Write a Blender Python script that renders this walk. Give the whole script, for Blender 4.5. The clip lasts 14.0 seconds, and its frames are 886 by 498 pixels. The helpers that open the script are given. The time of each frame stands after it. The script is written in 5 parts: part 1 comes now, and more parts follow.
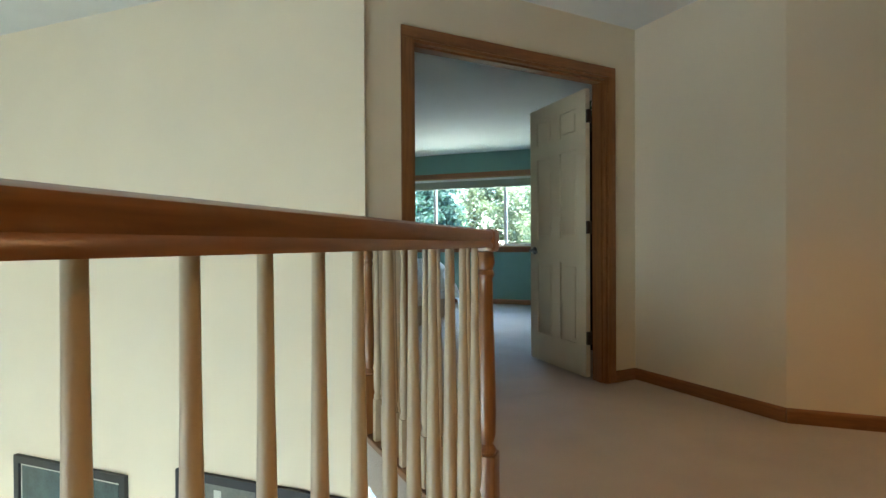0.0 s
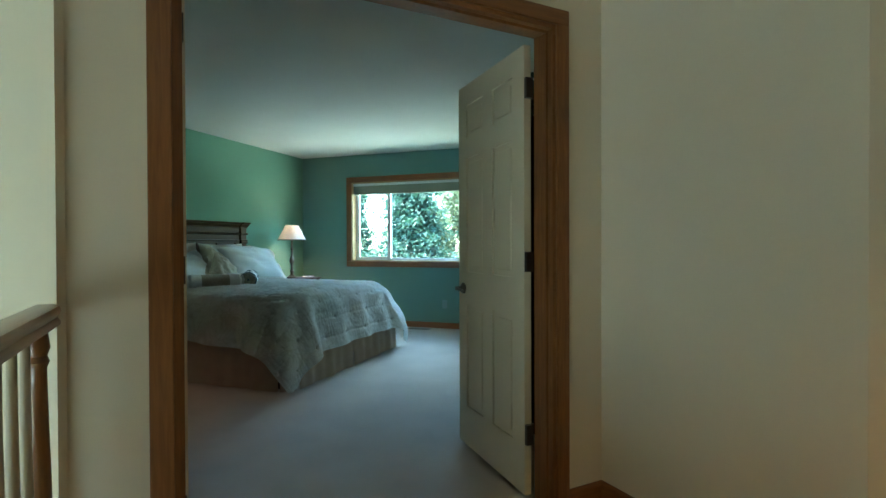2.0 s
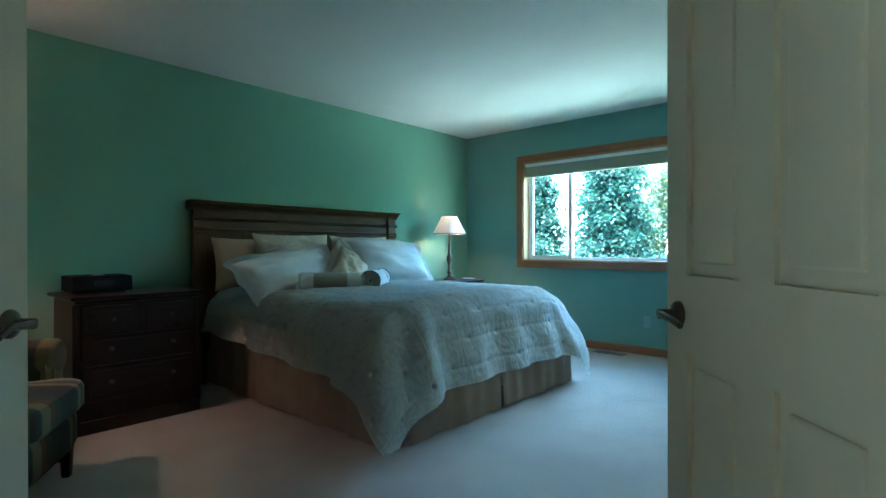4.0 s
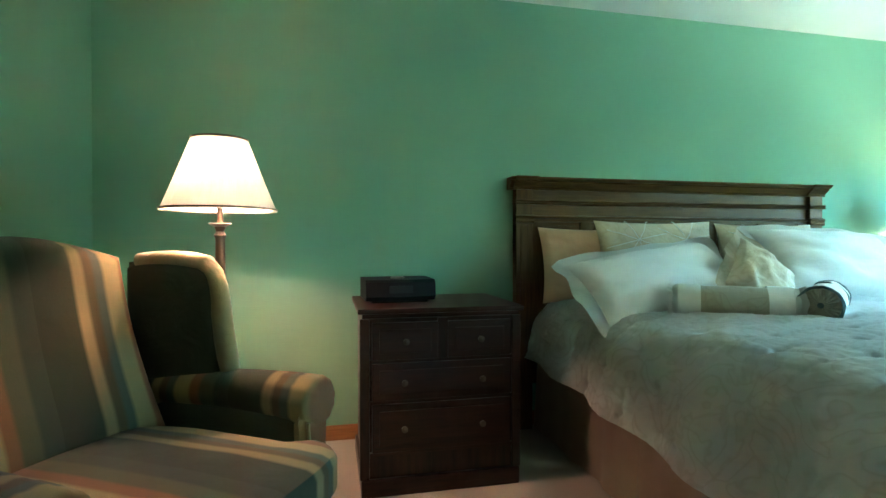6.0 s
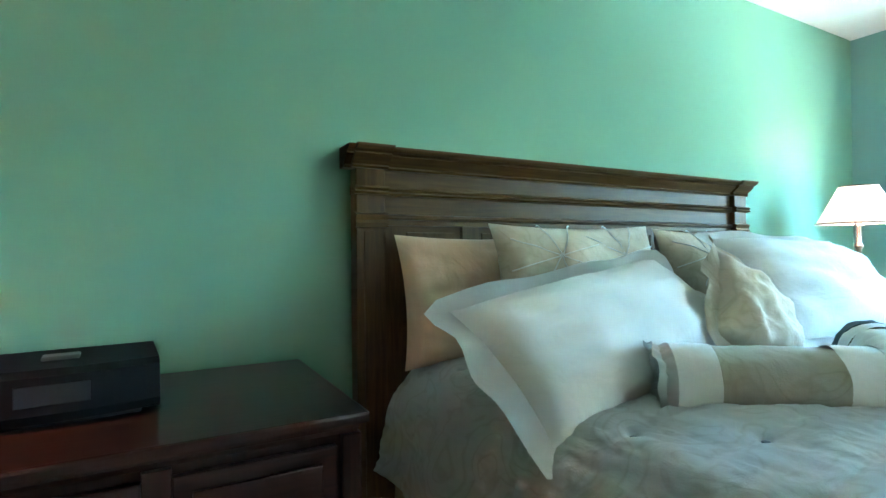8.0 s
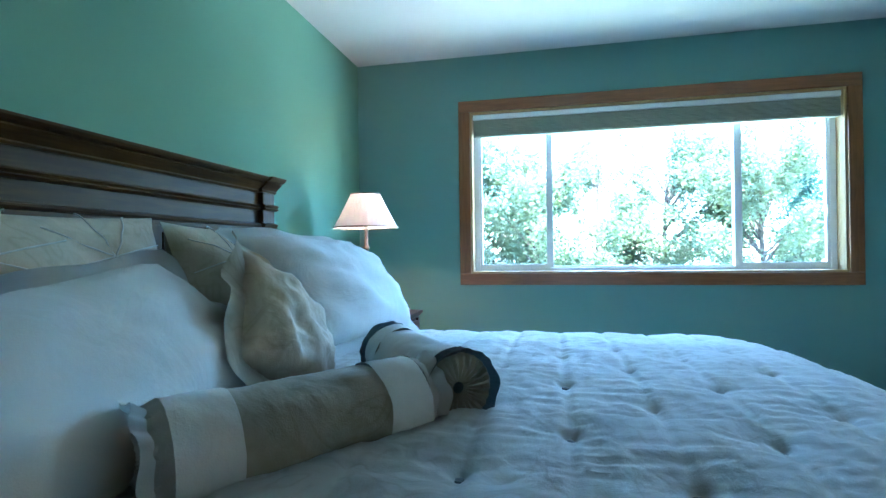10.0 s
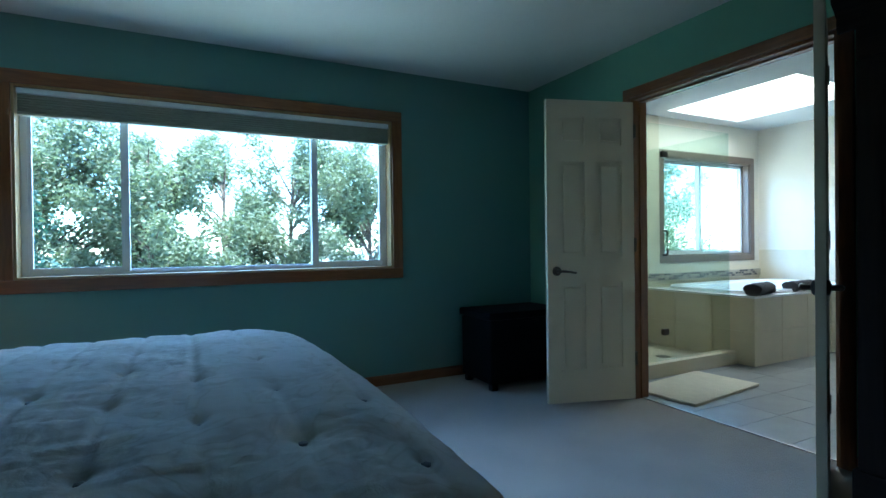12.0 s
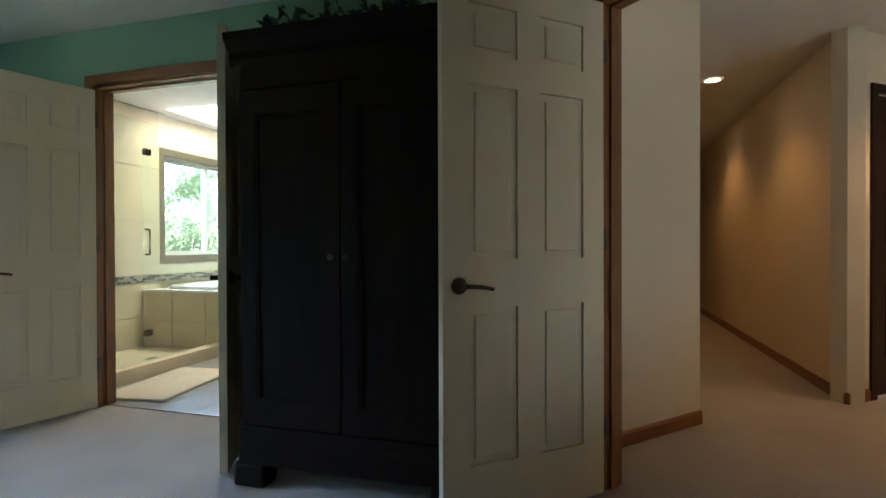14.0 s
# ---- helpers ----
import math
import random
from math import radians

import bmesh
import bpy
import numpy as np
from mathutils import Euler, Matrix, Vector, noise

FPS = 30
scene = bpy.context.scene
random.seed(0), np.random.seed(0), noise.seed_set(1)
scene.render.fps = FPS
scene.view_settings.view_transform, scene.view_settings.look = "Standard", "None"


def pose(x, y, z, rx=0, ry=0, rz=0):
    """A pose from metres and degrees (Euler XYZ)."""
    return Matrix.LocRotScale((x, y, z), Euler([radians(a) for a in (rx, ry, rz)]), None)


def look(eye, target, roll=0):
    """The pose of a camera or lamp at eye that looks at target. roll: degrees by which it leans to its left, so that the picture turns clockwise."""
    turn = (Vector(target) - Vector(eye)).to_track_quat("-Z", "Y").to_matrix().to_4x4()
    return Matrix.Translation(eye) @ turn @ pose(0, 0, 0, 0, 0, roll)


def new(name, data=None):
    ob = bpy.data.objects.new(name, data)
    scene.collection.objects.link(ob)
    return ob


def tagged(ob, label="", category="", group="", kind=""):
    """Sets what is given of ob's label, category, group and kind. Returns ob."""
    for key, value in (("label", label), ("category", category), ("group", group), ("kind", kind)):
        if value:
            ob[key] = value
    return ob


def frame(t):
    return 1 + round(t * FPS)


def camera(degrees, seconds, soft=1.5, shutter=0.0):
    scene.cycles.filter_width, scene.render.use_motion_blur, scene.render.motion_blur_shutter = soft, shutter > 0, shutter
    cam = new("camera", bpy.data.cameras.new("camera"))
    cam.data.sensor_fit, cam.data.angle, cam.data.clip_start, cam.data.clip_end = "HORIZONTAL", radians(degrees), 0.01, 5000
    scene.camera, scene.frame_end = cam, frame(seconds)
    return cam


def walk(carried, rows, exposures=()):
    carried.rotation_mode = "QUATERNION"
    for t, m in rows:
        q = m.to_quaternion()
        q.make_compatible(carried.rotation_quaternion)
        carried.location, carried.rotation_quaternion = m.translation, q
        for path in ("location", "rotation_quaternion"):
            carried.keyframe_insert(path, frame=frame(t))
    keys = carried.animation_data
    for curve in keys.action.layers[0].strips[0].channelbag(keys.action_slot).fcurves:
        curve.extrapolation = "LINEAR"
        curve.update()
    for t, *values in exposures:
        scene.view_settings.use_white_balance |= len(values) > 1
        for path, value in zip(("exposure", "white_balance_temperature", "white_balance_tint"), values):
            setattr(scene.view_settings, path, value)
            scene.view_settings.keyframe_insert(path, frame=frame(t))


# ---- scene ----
cam = camera(81.7, 14.0)
PATH = [
    (0, (0.68, -0.382, 0.952), (0.008, 1.501, 0.936), -0.3),
    (0.5, (0.65, -0.083, 1.082), (-0.025, 1.8, 1.06), -0.2),
    (1, (0.677, 0.228, 1.128), (0.007, 2.113, 1.113), 0.1),
    (1.5, (0.754, 0.594, 1.178), (0.093, 2.482, 1.16), -0.0),
    (2, (0.841, 1.049, 1.15), (0.173, 2.934, 1.132), -0.2),
    (4.5, (0.073, 2.777, 1.039), (-1.493, 4.022, 1.041), 0.0),
    (5, (-0.279, 2.923, 1.024), (-2.051, 3.851, 1.027), 0.0),
    (5.5, (-0.615, 3.059, 1.054), (-2.523, 3.658, 1.037), 0.2),
    (6, (-0.942, 3.202, 1.052), (-2.895, 3.632, 1.033), -0.0),
    (6.5, (-1.271, 3.3, 1.078), (-3.228, 3.711, 1.049), 0.1),
    (7, (-1.608, 3.4, 1.096), (-3.557, 3.851, 1.08), -0.2),
    (9.5, (-2.394, 4.03, 1.078), (-3.158, 5.878, 1.09), -0.4),
    (10, (-2.348, 4.064, 1.078), (-2.767, 6.019, 1.083), -0.8),
    (10.5, (-2.298, 4.07, 1.079), (-2.372, 6.068, 1.081), -1.0),
    (11, (-2.229, 4.053, 1.078), (-1.973, 6.036, 1.076), -0.9),
    (11.5, (-2.143, 3.998, 1.074), (-1.554, 5.909, 1.067), -0.8),
    (12, (-2.034, 3.898, 1.085), (-1.131, 5.683, 1.069), -0.7),
    (12.5, (-1.932, 3.785, 1.088), (-0.729, 5.383, 1.066), -0.4),
    (13, (-1.855, 3.656, 1.025), (-0.362, 4.986, 1.028), -0.7),
    (13.5, (-1.815, 3.521, 1.044), (-0.068, 4.493, 1.031), -0.4),
    (14, (-1.808, 3.388, 1.048), (0.112, 3.948, 1.032), -0.2),
]
EXPOSURES = [(0, 4.65, 6300, 5), (1, 4.6, 6050, -3), (2.2, 4.45, 5850, -14), (4.5, 4.9, 5000, -16), (5, 5.25, 5400, -22), (5.5, 5.65, 5800, -26), (6, 6.15, 6050, -24), (6.5, 6.5, 6100, -19), (7.2, 6.75, 6000, -11), (9.4, 5.95, 4850, -2),
             (10, 5.2, 4900, 1), (10.5, 4.45, 4900, 2), (11, 4.05, 4900, 1), (11.5, 3.75, 4850, 1), (12, 3.5, 4950, 0), (12.5, 3.3, 5050, 0), (13, 3.35, 5400, 1), (13.5, 3.7, 6100, 7), (14, 4.35, 6700, 14)]
walk(cam, [(t, look(eye, target, roll)) for t, eye, target, roll in PATH], EXPOSURES)

# ---- plan: metres ----
WEST, NORTH, SOUTH, EAST, CEIL = -3.75, 7.66, 2.07, 0.75, 2.45
STAIR_Y = 2.0            # stairwell face of the wall behind the wing chair
DIAG = pose(-0.465, 2.18, 0, 0, 0, 47)   # entry wall: local x along it, y into the bedroom
DOOR_A, DOOR_B, DOOR_H = 0.055, 1.505, 2.085
BATH_A, BATH_B = 5.22, 6.48
BATH_N, BATH_E, BATH_S = 7.80, 4.33, 4.3

# ---- light ----
world = bpy.data.worlds.new("sky")
scene.world = world
world.use_nodes = True
wn = world.node_tree.nodes
sky = wn.new("ShaderNodeTexSky")
sky.sky_type = "NISHITA"
sky.sun_disc = False
sky.sun_elevation, sky.sun_rotation = radians(75), radians(196)
sky.air_density, sky.dust_density, sky.ozone_density = 1.0, 0.1, 5.0
world.node_tree.links.new(sky.outputs[0], wn["Background"].inputs[0])
wn["Background"].inputs[1].default_value = 0.15


def lamp(name, kind, m, energy, color, **settings):
    data = bpy.data.lights.new(name, kind)
    data.energy, data.color = energy, color
    if kind == "AREA":
        data.shape, data.size, data.size_y = "RECTANGLE", settings["size"], settings["size_y"]
    if kind == "SPOT":
        data.spot_size, data.spot_blend, data.shadow_soft_size = settings["cone"], 0.6, 0.05
    if kind == "POINT":
        data.shadow_soft_size = 0.022
    if kind == "SUN":
        data.angle = settings["angle"]
    ob = new(name, data)
    ob.matrix_world = m
    return ob


lamp("sun", "SUN", look((2, 1, 26), (0, 8, 0)), 4.0, (1.0, 0.96, 0.90), angle=radians(2))
# Area lamps added outside, out of view, to push more daylight through the window.
lamp("added_sky_fill", "AREA", look((0.0, 11.5, 4.25), (-1.7, 6.0, 1.2)), 118.0, (0.50, 0.70, 1.0), size=9.0, size_y=2.2)
lamp("added_ground_fill", "AREA", look((1.2, 11.0, -1.4), (-1.9, 5.2, 2.2)), 27.0, (0.96, 0.96, 1.0), size=10.0, size_y=1.8)
lamp("skylight_daylight", "AREA", pose(3.04, 6.96, 2.95), 4.6, (1.0, 0.92, 0.78), size=1.1, size_y=1.2)
lamp("stair_window_daylight", "AREA", look((-2.6, -3.15, -1.4), (-2.2, 2, 0.2)), 1.8, (0.66, 0.62, 1.0), size=3.2, size_y=1.7)

# ---- materials ----


def mat(name, rgb, rough=0.6, var=0.08, scale=6.0, bump=0.1, grain=150.0, metal=0.0, dist=0.002, sheen=0.0, spec=0.5):
    """A painted, plastered or metal surface: colour drifting at two scales and a fine relief."""
    m = bpy.data.materials.new(name)
    m.use_nodes = True
    n, link = m.node_tree.nodes, m.node_tree.links.new
    b = n["Principled BSDF"]
    b.inputs["Roughness"].default_value, b.inputs["Metallic"].default_value = rough, metal
    b.inputs["Specular IOR Level"].default_value = spec
    b.inputs["Sheen Weight"].default_value = sheen
    co = n.new("ShaderNodeTexCoord")
    big, fine = n.new("ShaderNodeTexNoise"), n.new("ShaderNodeTexNoise")
    big.inputs["Scale"].default_value, big.inputs["Detail"].default_value = scale, 6
    fine.inputs["Scale"].default_value, fine.inputs["Detail"].default_value = grain, 3
    mix, ramp = n.new("ShaderNodeMixRGB"), n.new("ShaderNodeMapRange")
    add = n.new("ShaderNodeMath")
    add.operation = "ADD"
    half = n.new("ShaderNodeMath")
    half.operation, half.inputs[1].default_value = "MULTIPLY", 0.5
    link(co.outputs["Object"], big.inputs["Vector"]), link(co.outputs["Object"], fine.inputs["Vector"])
    link(fine.outputs["Fac"], half.inputs[0])
    link(big.outputs["Fac"], add.inputs[0]), link(half.outputs[0], add.inputs[1])
    link(add.outputs[0], ramp.inputs["Value"])
    ramp.inputs["From Min"].default_value, ramp.inputs["From Max"].default_value = 0.4, 1.1
    link(ramp.outputs["Result"], mix.inputs["Fac"])
    mix.inputs["Color1"].default_value = (*[c * (1 - var) for c in rgb], 1)
    mix.inputs["Color2"].default_value = (*[min(1, c * (1 + var)) for c in rgb], 1)
    link(mix.outputs["Color"], b.inputs["Base Color"])
    bp = n.new("ShaderNodeBump")
    bp.inputs["Strength"].default_value, bp.inputs["Distance"].default_value = bump, dist
    link(fine.outputs["Fac"], bp.inputs["Height"]), link(bp.outputs["Normal"], b.inputs["Normal"])
    return m


def wood(name, dark, light, rough=0.4, stretch=(1, 1, 14), scale=5.0, bump=0.08, coat=0.0, spec=0.5):
    """Wood with its grain drawn out along one axis of the piece."""
    m = bpy.data.materials.new(name)
    m.use_nodes = True
    n, link = m.node_tree.nodes, m.node_tree.links.new
    b = n["Principled BSDF"]
    b.inputs["Roughness"].default_value, b.inputs["Coat Weight"].default_value = rough, coat
    b.inputs["Coat Roughness"].default_value = 0.25
    b.inputs["Specular IOR Level"].default_value = spec
    co, mp = n.new("ShaderNodeTexCoord"), n.new("ShaderNodeMapping")
    mp.inputs["Scale"].default_value = [scale * 14 / s for s in stretch]
    a, c = n.new("ShaderNodeTexNoise"), n.new("ShaderNodeTexNoise")
    a.inputs["Scale"].default_value, a.inputs["Detail"].default_value, a.inputs["Distortion"].default_value = 1.0, 8, 0.8
    c.inputs["Scale"].default_value, c.inputs["Detail"].default_value = 0.12, 2
    link(co.outputs["Object"], mp.inputs["Vector"])
    link(mp.outputs[0], a.inputs["Vector"]), link(mp.outputs[0], c.inputs["Vector"])
    avg = n.new("ShaderNodeMixRGB")
    avg.inputs["Fac"].default_value = 0.4
    link(a.outputs["Fac"], avg.inputs["Color1"]), link(c.outputs["Fac"], avg.inputs["Color2"])
    ramp = n.new("ShaderNodeValToRGB")
    ramp.color_ramp.elements[0].position, ramp.color_ramp.elements[1].position = 0.36, 0.64
    ramp.color_ramp.elements[0].color, ramp.color_ramp.elements[1].color = (*dark, 1), (*light, 1)
    link(avg.outputs[0], ramp.inputs["Fac"]), link(ramp.outputs["Color"], b.inputs["Base Color"])
    bp = n.new("ShaderNodeBump")
    bp.inputs["Strength"].default_value, bp.inputs["Distance"].default_value = bump, 0.002
    link(a.outputs["Fac"], bp.inputs["Height"]), link(bp.outputs["Normal"], b.inputs["Normal"])
    return m


def weave(name, rgb, rough=0.9, var=0.1, fold=7.0, sheen=0.2, translucent=0.0):
    """Woven cloth: threads, slight soiling, soft creases."""
    m = mat(name, rgb, rough, var, 9.0, 0.35, 420.0, 0.0, 0.0012, sheen, 0.2)
    n, link = m.node_tree.nodes, m.node_tree.links.new
    crease = n.new("ShaderNodeTexNoise")
    crease.inputs["Scale"].default_value, crease.inputs["Detail"].default_value, crease.inputs["Distortion"].default_value = fold, 5, 0.6
    co = n.new("ShaderNodeTexCoord")
    b2 = n.new("ShaderNodeBump")
    b2.inputs["Strength"].default_value, b2.inputs["Distance"].default_value = 0.5, 0.02
    link(co.outputs["Object"], crease.inputs["Vector"]), link(crease.outputs["Fac"], b2.inputs["Height"])
    first = n["Bump"]
    link(first.outputs["Normal"], b2.inputs["Normal"]), link(b2.outputs["Normal"], n["Principled BSDF"].inputs["Normal"])
    return m


def stripes(name, axis, width, bands):
    """Woven stripes across one axis of the piece, bands given as (position, colour)."""
    m = weave(name, (0.2, 0.2, 0.15), 0.9, 0.1, 9.0, 0.04)
    n, link = m.node_tree.nodes, m.node_tree.links.new
    co, sep = n.new("ShaderNodeTexCoord"), n.new("ShaderNodeSeparateXYZ")
    link(co.outputs["Object"], sep.inputs[0])
    wob = n.new("ShaderNodeMath")
    wob.operation, wob.inputs[1].default_value = "DIVIDE", width
    link(sep.outputs[axis], wob.inputs[0])
    fr = n.new("ShaderNodeMath")
    fr.operation = "FRACT"
    link(wob.outputs[0], fr.inputs[0])
    ramp = n.new("ShaderNodeValToRGB")
    ramp.color_ramp.interpolation = "LINEAR"
    e = ramp.color_ramp.elements
    while len(e) > 1:
        e.remove(e[-1])
    e[0].position, e[0].color = bands[0][0], (*bands[0][1], 1)
    for i, (p, c) in enumerate(bands[1:]):
        k = e.new(max(0, p - 0.03))
        k.color = (*bands[i][1], 1)
        k = e.new(p)
        k.color = (*c, 1)
    link(fr.outputs[0], ramp.inputs["Fac"])
    fine = n.new("ShaderNodeMixRGB")
    fine.blend_type, fine.inputs["Fac"].default_value = "MULTIPLY", 0.35
    link(ramp.outputs["Color"], fine.inputs["Color1"])
    link(n["Noise Texture.001"].outputs["Fac"], fine.inputs["Color2"])
    link(fine.outputs[0], n["Principled BSDF"].inputs["Base Color"])
    n["Bump.001"].inputs["Strength"].default_value = 0.12
    return m


def glow(name, rgb, strength, base=(0.8, 0.75, 0.65)):
    m = mat(name, base, 0.8, 0.04, 20.0, 0.2, 200.0)
    b = m.node_tree.nodes["Principled BSDF"]
    b.inputs["Emission Color"].default_value, b.inputs["Emission Strength"].default_value = (*rgb, 1), strength
    return m


def shade_cloth(name, rgb):
    """Lampshade fabric: lets the bulb's light through."""
    m = mat(name, rgb, 0.9, 0.05, 12.0, 0.3, 260.0)
    n, link = m.node_tree.nodes, m.node_tree.links.new
    t, mix = n.new("ShaderNodeBsdfTranslucent"), n.new("ShaderNodeMixShader")
    t.inputs["Color"].default_value = (*rgb, 1)
    mix.inputs[0].default_value = 0.055
    link(n["Principled BSDF"].outputs[0], mix.inputs[1]), link(t.outputs[0], mix.inputs[2])
    link(mix.outputs[0], n["Material Output"].inputs["Surface"])
    return m


def glass(name, tint=(0.95, 0.98, 0.97)):
    m = bpy.data.materials.new(name)
    m.use_nodes = True
    n, link = m.node_tree.nodes, m.node_tree.links.new
    tr, gl, mix, fr = n.new("ShaderNodeBsdfTransparent"), n.new("ShaderNodeBsdfGlossy"), n.new("ShaderNodeMixShader"), n.new("ShaderNodeLayerWeight")
    power, gain = n.new("ShaderNodeMath"), n.new("ShaderNodeMath")
    power.operation, power.inputs[1].default_value = "POWER", 4.0
    gain.operation, gain.inputs[1].default_value, gain.inputs[2].default_value = "MULTIPLY_ADD", 0.7, 0.03
    tr.inputs["Color"].default_value, gl.inputs["Roughness"].default_value = (*tint, 1), 0.02
    link(fr.outputs["Facing"], power.inputs[0]), link(power.outputs[0], gain.inputs[0]), link(gain.outputs[0], mix.inputs[0])
    link(tr.outputs[0], mix.inputs[1]), link(gl.outputs[0], mix.inputs[2])
    link(mix.outputs[0], n["Material Output"].inputs["Surface"])
    return m


def foliage(name, rgb):
    m = mat(name, rgb, 0.6, 0.5, 1.3, 0.1, 30.0)
    n, link = m.node_tree.nodes, m.node_tree.links.new
    t, mix = n.new("ShaderNodeBsdfTranslucent"), n.new("ShaderNodeMixShader")
    t.inputs["Color"].default_value = (rgb[0] * 1.6, rgb[1] * 1.7, rgb[2] * 1.2, 1)
    mix.inputs[0].default_value = 0.35
    link(n["Principled BSDF"].outputs[0], mix.inputs[1]), link(t.outputs[0], mix.inputs[2])
    link(mix.outputs[0], n["Material Output"].inputs["Surface"])
    return m


def brocade(name, rgb):
    """Quilt cloth: woven, with a faint scrolling tone-on-tone figure."""
    m = weave(name, rgb, 0.8, 0.07, 13.0)
    n, link = m.node_tree.nodes, m.node_tree.links.new
    co, a, ramp, mul = n.new("ShaderNodeTexCoord"), n.new("ShaderNodeTexNoise"), n.new("ShaderNodeValToRGB"), n.new("ShaderNodeMixRGB")
    a.inputs["Scale"].default_value, a.inputs["Detail"].default_value, a.inputs["Distortion"].default_value = 6.0, 1.5, 2.2
    link(co.outputs["Object"], a.inputs["Vector"]), link(a.outputs["Fac"], ramp.inputs["Fac"])
    e = ramp.color_ramp.elements
    e[0].position, e[0].color = 0.44, (1, 1, 1, 1)
    e[1].position, e[1].color = 0.56, (1, 1, 1, 1)
    k = e.new(0.50)
    k.color = (0.87, 0.86, 0.83, 1)
    mul.blend_type, mul.inputs["Fac"].default_value = "MULTIPLY", 1.0
    n["Bump.001"].inputs["Strength"].default_value = 0.28
    b = n["Principled BSDF"]
    link(b.inputs["Base Color"].links[0].from_socket, mul.inputs["Color1"]), link(ramp.outputs["Color"], mul.inputs["Color2"])
    link(mul.outputs[0], b.inputs["Base Color"])
    return m


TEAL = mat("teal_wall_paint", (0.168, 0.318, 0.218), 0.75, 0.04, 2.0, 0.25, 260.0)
# Same wall paint with the window wall's bluer bounced light mixed into the colour.
TEAL_BLUE_LIT = mat("teal_paint_blue_light", (0.146, 0.268, 0.232), 0.75, 0.04, 2.0, 0.25, 260.0)
CREAM = mat("cream_wall_paint", (0.68, 0.61, 0.47), 0.75, 0.04, 2.0, 0.25, 260.0)
WHITE_CEIL = mat("ceiling_paint", (0.62, 0.63, 0.59), 0.85, 0.04, 3.0, 0.6, 120.0, dist=0.004)
DOOR_PAINT = mat("door_paint", (0.66, 0.58, 0.42), 0.45, 0.04, 5.0, 0.15, 300.0)
CARPET = mat("beige_carpet", (0.43, 0.38, 0.32), 0.95, 0.16, 3.0, 1.0, 380.0, dist=0.006, sheen=0.3, spec=0.1)
OAK_X = wood("oak_trim_x", (0.15, 0.055, 0.013), (0.25, 0.100, 0.027), 0.38, (14, 1, 1), coat=0.25)
OAK_Y = wood("oak_trim_y", (0.15, 0.055, 0.013), (0.25, 0.100, 0.027), 0.38, (1, 14, 1), coat=0.25)
OAK_Z = wood("oak_trim_z", (0.15, 0.055, 0.013), (0.25, 0.100, 0.027), 0.38, (1, 1, 14), coat=0.25)
HONEY_Y = wood("honey_oak_y", (0.15, 0.058, 0.014), (0.245, 0.105, 0.030), 0.28, (1, 14, 1), coat=0.4)
HONEY_Z = wood("honey_oak_z", (0.15, 0.058, 0.014), (0.245, 0.105, 0.030), 0.28, (1, 1, 14), coat=0.4)
BALUSTER = mat("baluster_paint", (0.42, 0.36, 0.25), 0.4, 0.06, 9.0, 0.1, 200.0)
CHERRY_Y = wood("dark_cherry_y", (0.008, 0.0026, 0.0018), (0.027, 0.0085, 0.0048), 0.32, (1, 14, 1), coat=0.06, spec=0.22)
CHERRY_Z = wood("dark_cherry_z", (0.008, 0.0026, 0.0018), (0.027, 0.0085, 0.0048), 0.32, (1, 1, 14), coat=0.06, spec=0.22)
HEAD_Y = wood("walnut_headboard_y", (0.044, 0.022, 0.007), (0.092, 0.052, 0.015), 0.45, (1, 14, 1), spec=0.16)
HEAD_Z = wood("walnut_headboard_z", (0.044, 0.022, 0.007), (0.092, 0.052, 0.015), 0.45, (1, 1, 14), spec=0.16)
ARMO_Z = wood("armoire_wood", (0.006, 0.0034, 0.0022), (0.016, 0.009, 0.0055), 0.6, (1, 1, 14), spec=0.12)
ARMO_Y = wood("armoire_wood_y", (0.006, 0.0034, 0.0022), (0.016, 0.009, 0.0055), 0.6, (1, 14, 1), spec=0.12)
BLACK = mat("black_plastic", (0.010, 0.011, 0.012), 0.5, 0.1, 12.0, 0.1, 300.0)
MATT_BLACK = mat("matt_black_lacquer", (0.003, 0.004, 0.005), 0.6, 0.2, 12.0, 0.1, 300.0, spec=0.1)
# Oak of the window lining, paler than the trim: window light in its colour.
LINING_LIT = wood("oak_lining_lit", (0.33, 0.21, 0.08), (0.46, 0.31, 0.14), 0.45)
BRONZE = mat("dark_bronze", (0.10, 0.085, 0.07), 0.3, 0.15, 20.0, 0.15, 200.0, metal=0.9)
NICKEL = mat("brushed_nickel", (0.28, 0.26, 0.24), 0.35, 0.08, 30.0, 0.1, 300.0, metal=1.0)
VINYL = mat("white_vinyl", (0.80, 0.82, 0.82), 0.35, 0.03, 8.0, 0.05, 200.0)
BLIND = mat("pleated_shade_cloth", (0.34, 0.35, 0.27), 0.85, 0.08, 12.0, 0.3, 400.0)
GLASS = glass("window_glass")
DUVET_C = brocade("pale_grey_quilt", (0.63, 0.655, 0.625))
SHEET_W = weave("white_pillow_linen", (0.58, 0.60, 0.57), 0.85, 0.04, 6.0)
SHAM = brocade("beige_sham_cloth", (0.46, 0.41, 0.30))
TAN = weave("tan_pillow_cloth", (0.50, 0.36, 0.24), 0.85, 0.08, 7.0)
GREY_BAND = brocade("taupe_bolster_cloth", (0.28, 0.27, 0.21))
DARK_END = weave("slate_pleated_cloth", (0.10, 0.14, 0.15), 0.8, 0.25, 18.0)
TUFT = weave("grey_tuft_thread", (0.20, 0.23, 0.25), 0.9, 0.2, 12.0)
